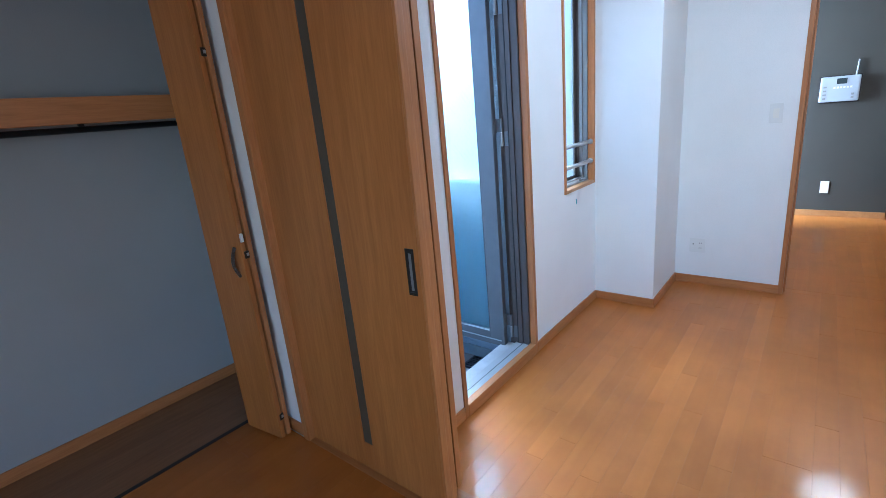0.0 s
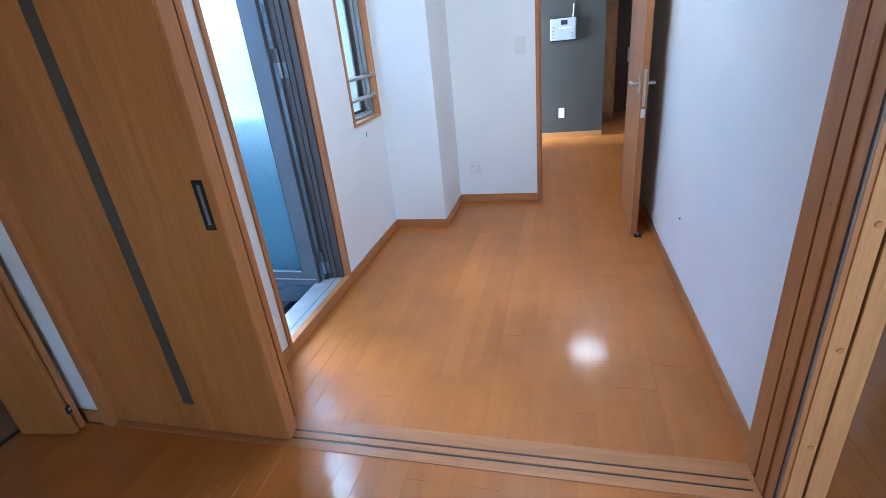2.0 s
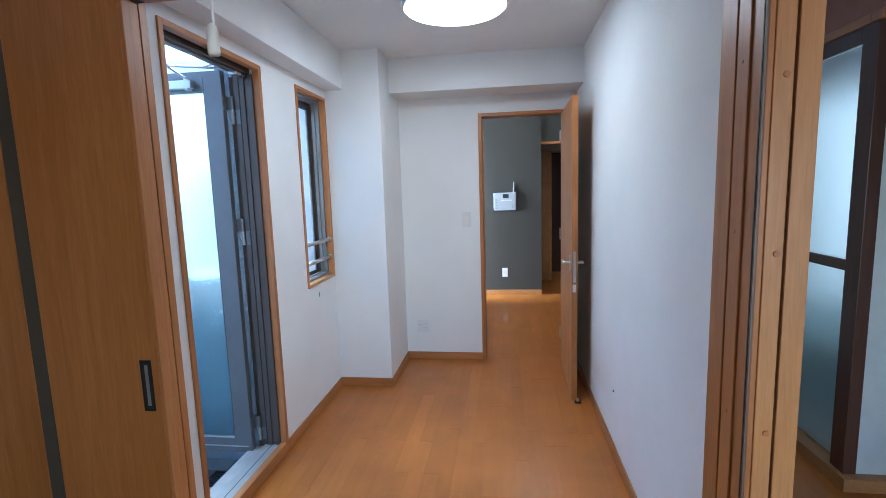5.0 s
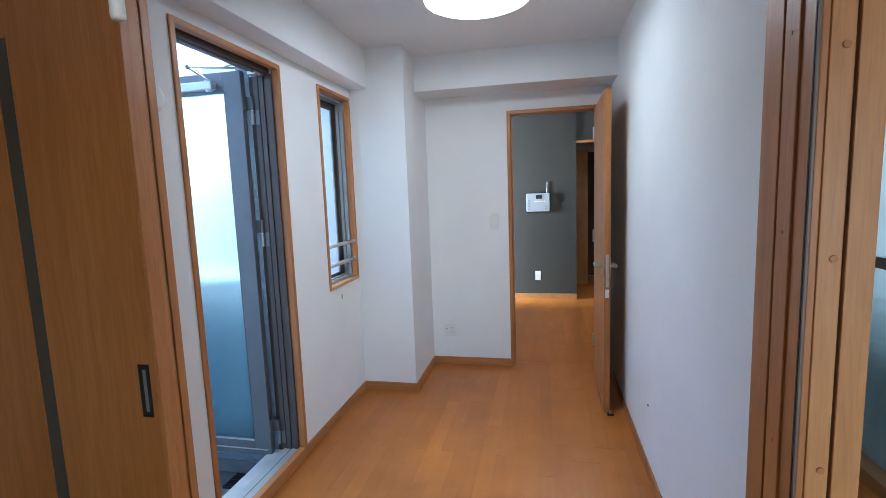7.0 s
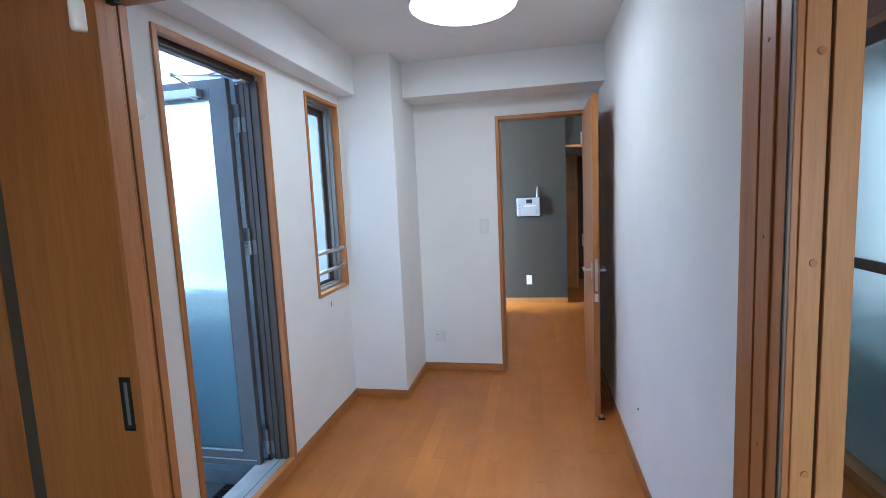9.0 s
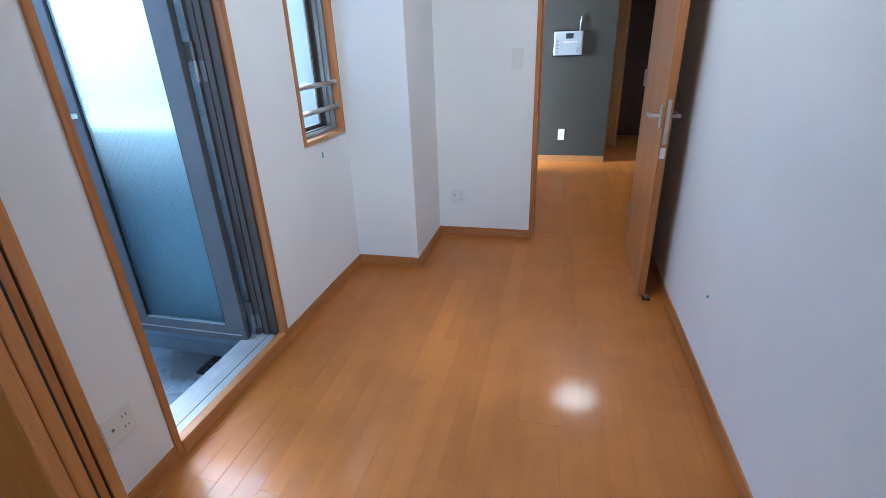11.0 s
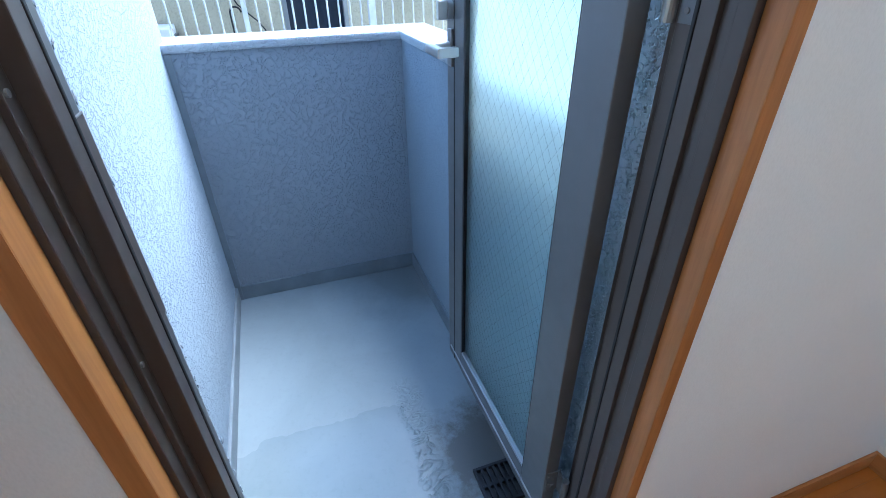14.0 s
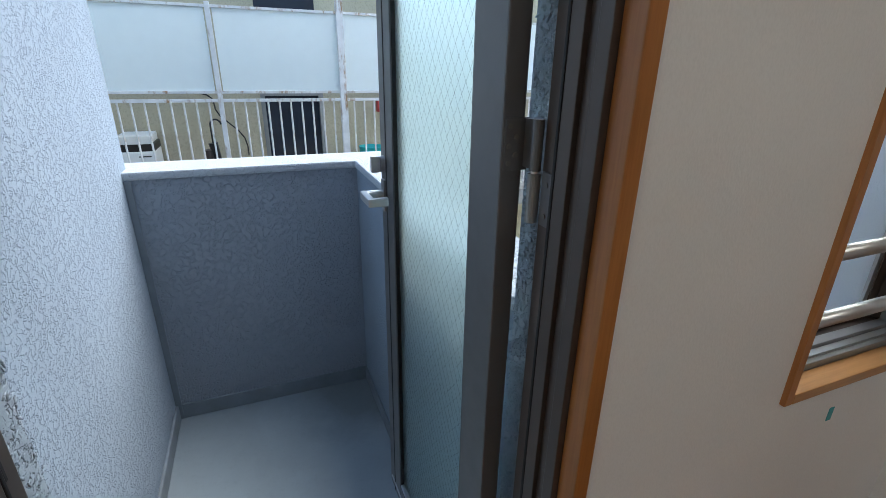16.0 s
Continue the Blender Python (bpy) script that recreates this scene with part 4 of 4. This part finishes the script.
def drain():
    d = thing("floor_drain", (-1.527, 3.06, BZ), "dark iron floor drain grate on the balcony", "drain")
    g = bmesh.new()
    x0, x1, y0, y1, z0, z1 = -1.592, -1.462, 2.998, 3.128, BZ + 0.001, BZ + 0.016
    box(g, x0, x1, y0, y0 + 0.010, z0, z1, bevel=0.002)
    box(g, x0, x1, y1 - 0.010, y1, z0, z1, bevel=0.002)
    box(g, x0, x0 + 0.010, y0 + 0.010, y1 - 0.010, z0, z1, bevel=0.002)
    box(g, x1 - 0.010, x1, y0 + 0.010, y1 - 0.010, z0, z1, bevel=0.002)
    part("rim", g, IRON, d)
    for k in range(5):
        yy = y0 + 0.022 + k * 0.0193
        part("bar", B(x0 + 0.010, x1 - 0.010, yy, yy + 0.009, z0 + 0.003, z1 - 0.001, bevel=0.001), IRON, d)
    part("bar", B((x0 + x1) / 2 - 0.004, (x0 + x1) / 2 + 0.004, y0 + 0.010, y1 - 0.010, z0 + 0.002, z1 - 0.0015), IRON, d)
    part("pit", B(x0 + 0.010, x1 - 0.010, y0 + 0.010, y1 - 0.010, z0 - 0.0005, z0 + 0.001), SLOT, d)


drain()


# ---- building across ----
def far_building():
    RXF, WXF, ZS = -6.0, -7.25, -0.1
    structure("ground", B(-900, -3.2, -900, 900, -6.2, -6.0), CONCRETE, "grey ground below the buildings", "ground")
    h = thing("apartment_building", (-8.5, 4.0, -6.0), "cream apartment block across the gap with an outdoor corridor", "building", kind="structure")
    part("wall", wall_run(bmesh.new(), "y", -6, 14, WXF - 3.0, WXF, -6.0, 3.1, [(2.93, 3.61, ZS, 1.02)]), CREAM_WALL, h)
    part("corridor_slab", B(WXF, RXF + 0.05, -6, 14, ZS - 0.2, ZS), CONCRETE, h)
    part("roof", B(WXF - 3.1, WXF + 0.35, -6, 14, 3.1, 3.22, bevel=0.01), CONCRETE, h)
    win = part("window", B(WXF - 0.10, WXF - 0.05, 2.93, 3.61, ZS, 1.02), FAR_GLASS, h, "dark window")
    fr = bmesh.new()
    for a in ((2.89, 2.94, ZS, 1.06), (3.60, 3.65, ZS, 1.06), (2.94, 3.60, 1.01, 1.06)):
        box(fr, WXF - 0.06, WXF + 0.02, *a)
    part("frame", fr, ALU_PALE, win)
    w2 = part("window", B(WXF - 0.0, WXF + 0.012, 2.93, 3.62, 1.95, 2.7), FAR_GLASS, h, "dark upper window")
    part("frame", B(WXF, WXF + 0.02, 2.87, 2.925, 1.9, 2.7), CREAM_WALL, w2)
    r = thing("corridor_railing", (RXF, 4.0, ZS), "white rusty corridor railing with milky panels above", "railing", kind="structure")
    part("top_rail", B(RXF - 0.02, RXF + 0.02, -6, 14, 1.02, 1.05, bevel=0.004), WHITE_PAINT, r)
    part("panel_rail", B(RXF - 0.02, RXF + 0.02, -6, 14, 1.10, 1.125, bevel=0.003), WHITE_PAINT, r)
    part("panel_rail", B(RXF - 0.02, RXF + 0.02, -6, 14, 1.85, 1.875, bevel=0.003), WHITE_PAINT, r)
    part("bottom_rail", B(RXF - 0.015, RXF + 0.015, -6, 14, ZS + 0.08, ZS + 0.11, bevel=0.003), WHITE_PAINT, r)
    posts = [2.495 + 1.20 * k for k in range(-5, 8)]
    for k, y in enumerate(posts):
        wd = 0.022 if k % 2 else 0.035
        part("post", B(RXF - wd, RXF + wd, y - wd, y + wd, ZS, 1.9 if k % 2 else 2.9, bevel=0.004), WHITE_PAINT, r)
        part("panel", B(RXF - 0.004, RXF + 0.004, y + 0.036, y + 1.20 - 0.036, 1.126, 1.849), PANEL, r, "milky acrylic panel")
    bal = rod(bmesh.new(), (0, 0, ZS + 0.1), (0, 0, 1.03), 0.009, 8)
    me = bpy.data.meshes.new("baluster")
    bal.to_mesh(me)
    bal.free()
    me.materials.append(WHITE_PAINT)
    for k in range(-30, 62):
        y = 2.495 + 0.1091 * k
        if min(abs(y - p) for p in posts) > 0.04:
            o = new("baluster", me)
            o.location = (RXF, y, 0)
            o.parent = r
            o.matrix_parent_inverse = r.matrix_world.inverted()
    # clutter in the corridor
    a = thing("washing_machine", (WXF + 0.3, 1.95, ZS), "white appliance with a dark top in the corridor", "appliance")
    part("body", B(WXF + 0.05, WXF + 0.5, 1.38, 1.72, ZS, 0.46, bevel=0.02), WHITE, a)
    part("control_top", B(WXF + 0.05, WXF + 0.5, 1.37, 1.70, 0.54, 0.63, bevel=0.01), WHITE, a)
    part("lid", B(WXF + 0.06, WXF + 0.49, 1.38, 1.72, 0.46, 0.54, bevel=0.005), DARK, a, "dark lid band")
    for z in (0.2, 0.3, 0.4):
        part("louvre", B(WXF + 0.498, WXF + 0.506, 1.56, 1.68, z, z + 0.012), DARK, a)
    u = thing("umbrella", (WXF + 0.9, 2.52, ZS), "dark umbrellas hooked on the railing", "umbrella")
    ub = rod(bmesh.new(), (RXF - 0.10, 2.46, 0.02), (RXF - 0.09, 2.36, 0.62), 0.012, 10, 0.045)
    part("canopy", ub, DARK, u, "folded dark canopy")
    hk = bmesh.new()
    hp = [(RXF - 0.09, 2.36 + 0.05 - 0.05 * math.cos(math.pi * k / 8), 0.80 + 0.05 * math.sin(math.pi * k / 8)) for k in range(9)]
    rod(hk, (RXF - 0.09, 2.36, 0.6), hp[0], 0.008, 8)
    for p, q in zip(hp, hp[1:]):
        rod(hk, p, q, 0.009, 8)
    part("handle", hk, DARK, u)
    part("canopy", rod(bmesh.new(), (RXF - 0.12, 2.30, 0.0), (RXF - 0.11, 2.31, 0.55), 0.02, 10, 0.05), ALU, u)
    k = thing("bucket", (WXF + 0.5, 4.35, ZS), "turquoise plastic bucket in the corridor", "bucket")
    part("pail", lathe(bmesh.new(), [(0, 0), (0.13, 0), (0.165, 0.50), (0.17, 0.51), (0.16, 0.51), (0.12, 0.02), (0, 0.02)], (WXF + 0.45, 4.17, ZS), 24), TURQ, k, "", True)
    hb = thing("red_box", (WXF + 0.1, 4.55, 0.85), "small red fire box on the wall", "box")
    part("box", B(WXF, WXF + 0.1, 4.35, 4.47, 0.8, 0.95, bevel=0.008), plain("red_paint", (0.45, 0.03, 0.03), 0.4), hb)
    cbm = bmesh.new()
    pts = [(WXF + 0.03, 2.2 + 0.5 * t / 10 + 0.05 * math.sin(t), 1.05 - 0.75 * (t / 10) ** 1.5) for t in range(11)]
    for p, q in zip(pts, pts[1:]):
        rod(cbm, p, q, 0.008, 8)
    hose = thing("hose", (WXF + 0.03, 2.4, 0.3), "thin dark cable on the cream wall", "cable")
    part("cable", cbm, DARK, hose)


far_building()


# ---- fittings ----
def outlet(name, centre, face, w, h, label, holes):
    """A wall plate; face: the axis and sign that it faces."""
    t = thing(name, centre, label, name.replace("_", " "))
    ax, s = face
    def slab(u0, u1, z0, z1, d0, d1, bev):
        a0, a1 = sorted((s * d0, s * d1))
        if ax == "x":
            return B(centre[0] + a0, centre[0] + a1, centre[1] + u0, centre[1] + u1, centre[2] + z0, centre[2] + z1, bevel=bev)
        return B(centre[0] + u0, centre[0] + u1, centre[1] + a0, centre[1] + a1, centre[2] + z0, centre[2] + z1, bevel=bev)
    part("plate", slab(-w / 2, w / 2, -h / 2, h / 2, 0, 0.005, 0.002), PLATE if centre[1] < 6 else WHITE, t)
    for u, z, uw, zh in holes:
        part("slot", slab(u - uw / 2, u + uw / 2, z - zh / 2, z + zh / 2, 0.0045, 0.0056, 0), PIN if uw < 0.012 else CREAM, t)
    return t


duplex = [(dx, dz, 0.003, 0.009) for dx in (0.014, 0.026) for dz in (-0.018, 0.018)]
outlet("wall_outlet", (-0.62, FY, 0.285), ("y", -1), 0.100, 0.102, "white wall plate with an aerial jack and two sockets", duplex + [(-0.025, 0.01, 0.009, 0.009)])
outlet("wall_outlet", (WX, 2.285, 0.283), ("x", 1), 0.096, 0.100, "white wall plate with sockets", duplex + [(-0.022, 0.0, 0.009, 0.009)])
outlet("light_switch", (-0.235, FY, 1.17), ("y", -1), 0.07, 0.118, "white wall light switch", [(0, 0, 0.03, 0.055)])
outlet("wall_outlet", (0.065, LY, 0.30), ("y", -1), 0.07, 0.12, "white outlet plate on the grey wall", [(0, 0.0, 0.022, 0.04)])


def intercom():
    t = thing("wall_panel", (0.075, LY - 0.02, 1.235), "white wall telephone panel with a small screen and aerial", "wall panel")
    part("body", B(-0.07, 0.222, LY - 0.04, LY, 1.125, 1.355, bevel=0.012), PANEL_BODY, t)
    part("back_rim", B(-0.08, 0.232, LY - 0.012, LY - 0.001, 1.113, 1.365, bevel=0.004), DARK, t)
    part("screen", B(0.05, 0.125, LY - 0.043, LY - 0.038, 1.285, 1.335, bevel=0.002), SCREEN, t, "small dark screen")
    for r in range(4):
        part("key", B(-0.045, -0.02, LY - 0.043, LY - 0.038, 1.15 + r * 0.035, 1.165 + r * 0.035), ALU_PALE, t)
    for r in range(6):
        part("key", B(0.03 + r * 0.024, 0.046 + r * 0.024, LY - 0.043, LY - 0.038, 1.245, 1.262), CREAM, t)
    for r in range(2):
        part("key", B(0.165, 0.185, LY - 0.043, LY - 0.038, 1.15 + r * 0.03, 1.168 + r * 0.03), ALU_PALE, t)
    part("aerial", rod(bmesh.new(), (0.185, LY - 0.012, 1.35), (0.192, LY - 0.012, 1.49), 0.006, 10), ALU_PALE, t)


intercom()
tagged(part("tape_mark", B(WX, WX + 0.0012, 3.697, 3.71, 0.742, 0.772), TEAL), "small teal tape mark on the white wall", "tape")
tagged(part("tape_mark", rod(bmesh.new(), (RX, 3.258, 0.338), (RX - 0.006, 3.258, 0.338), 0.008, 5, 0.003), TEAL), "small teal putty mark on the white wall", "tape")
vent = thing("wall_vent", (WX, 2.32, 1.76), "round white air vent on the wall", "vent")
part("ring", lathe(bmesh.new(), [(0.0, 0.012), (0.03, 0.012), (0.045, 0.008), (0.05, 0.0)], (0, 0, 0), 32), WHITE, vent, "", True)
for o in vent.children:
    o.matrix_parent_inverse = Matrix.Identity(4)
    o.matrix_basis = Matrix.Rotation(radians(90), 4, "Y")


# ---- washroom seen past the end post ----
def bathroom():
    b = thing("bath_enclosure", (1.9, 3.4, 0), "bathroom unit with brown framed frosted folding door", "bathroom", kind="structure")
    part("step", B(1.577, 2.6, 2.994, 4.58, 0.0, 0.062, bevel=0.004), SILL_LIGHT, b)
    part("corner_post", B(1.60, 1.655, 3.04, 3.13, 0.062, 2.05, bevel=0.003), DARK_WOOD, b)
    part("head", B(1.60, 1.65, 3.13, 4.0, 1.98, 2.05, bevel=0.003), DARK_WOOD, b)
    part("mid_rail", B(1.605, 1.64, 3.13, 3.9, 0.995, 1.045, bevel=0.003), DARK_WOOD, b)
    part("far_post", B(1.60, 1.655, 3.9, 3.98, 0.062, 1.98, bevel=0.003), DARK_WOOD, b)
    part("pane", B(1.615, 1.622, 3.131, 3.899, 0.1, 0.995), GLASS_BATH, b, "frosted lower pane")
    part("pane", B(1.615, 1.622, 3.131, 3.899, 1.045, 1.98), GLASS_BATH, b, "frosted upper pane")
    part("panel", B(1.656, 1.80, 3.045, 3.07, 0.062, 2.05, bevel=0.002), BATH_WHITE, b)
    part("panel", B(1.83, 2.6, 3.045, 3.07, 0.062, 2.05, bevel=0.002), GLASS_BATH, b, "pale blue panel")
    part("inner_wall", B(2.45, 2.6, 3.08, 4.58, 0.085, 2.2), BATH_WHITE, b)
    part("inner_floor", B(1.66, 2.45, 3.08, 4.58, 0.086, 0.09), BATH_WHITE, b)
    part("tub_rim", B(1.9, 2.45, 3.3, 4.5, 0.09, 0.5, bevel=0.04), plain("teal_tub", (0.25, 0.45, 0.5), 0.25), b)
    part("upper_wall", B(1.598, 1.66, 3.02, 4.58, 2.09, 2.5), WARM_LIT_WALL, b, "wall above the door, warm light put into its colour")
    part("upper_wall", B(1.66, 2.6, 3.02, 3.07, 2.09, 2.5), WALL, b)
    part("trim", B(1.59, 2.6, 3.012, 3.075, 2.05, 2.09, bevel=0.004), TRIM_X, b)
    part("trim", B(1.59, 1.66, 3.076, 4.58, 2.05, 2.09, bevel=0.004), TRIM_Y, b)


bathroom()

# hall seen past the grey wall
# leaf and edge use paler woods in place of the hall light on them
hd = thing("door_2", (0.67, 7.9, 0), "half-open wooden door in the dark hall, paler to look lit", "door", kind="structure")
part("leaf", B(0.585, 0.735, 7.90, 7.935, 0.01, 1.93, bevel=0.002), SILL_LIGHT, hd)
part("edge_stile", B(0.7355, 0.760, 7.885, 7.935, 0.01, 1.93, bevel=0.003), TRIM_LIGHT, hd, "pale door edge")
# dark wood on this door puts the hall's shade into its colour
h3 = thing("door_3", (1.0, 8.64, 0), "wooden door at the hall's end, coloured dark for the unlit hall", "door", kind="structure")
part("leaf", B(0.70, 1.2, 8.625, 8.66, 0.01, 1.95, bevel=0.002), DARK_WOOD, h3)
part("casing", B(0.66, 0.70, 8.61, 8.66, 0, 1.98, bevel=0.002), DARK_WOOD, h3)

# ---- floor boards ----
def boards(x0, x1, y0, y1, phase, seed):
    rnd, lie = random.Random(seed), random.Random(seed + 50)
    W, L = 0.0757, 0.303 * 3
    x = phase + math.floor((x0 - phase) / W) * W
    cache = {}
    while x < x1:
        a, b = max(x, x0), min(x + W, x1)
        if b - a > 0.004:
            y = y0 - rnd.choice((0.0, 0.151, 0.303, 0.454, 0.606, 0.757))
            while y < y1:
                c, d = max(y, y0), min(y + L, y1)
                if d - c > 0.004:
                    key = (round(b - a, 3), round(d - c, 3))
                    if key not in cache:
                        g = 0.0002
                        bm = bmesh.new()
                        w, l = (b - a) / 2, (d - c) / 2
                        rings = [[bm.verts.new((sx * (w - g - e), sy * (l - g - e), z)) for sx, sy in ((-1, -1), (1, -1), (1, 1), (-1, 1))] for e, z in ((0, -0.006), (0, -0.0005), (0.0008, 0.0))]
                        for p, q in zip(rings, rings[1:]):
                            for k in range(4):
                                bm.faces.new((p[k], p[(k + 1) % 4], q[(k + 1) % 4], q[k]))
                        bm.faces.new(rings[-1])
                        me = bpy.data.meshes.new("floor_board")
                        bm.to_mesh(me)
                        bm.free()
                        me.materials.append(FLOOR)
                        cache[key] = me
                    o = new("floor_board", cache[key])
                    o.location = ((a + b) / 2, (c + d) / 2, 0)
                    o.rotation_euler = (lie.uniform(-0.0003, 0.0003), lie.uniform(-0.006, 0.006), 0)
                    o.parent = floor
                y += L
        x += W


boards(WX, RX, FE, FY + 0.12, 0.103, 3)
boards(-2.03, 2.6, 0.2, SY + 0.007, 0.103, 5)
boards(0.72, 1.577, SY + 0.007, 4.58, 0.103, 9)
boards(-1.2, 1.3, FY + 0.12, LY, 0.103, 7)
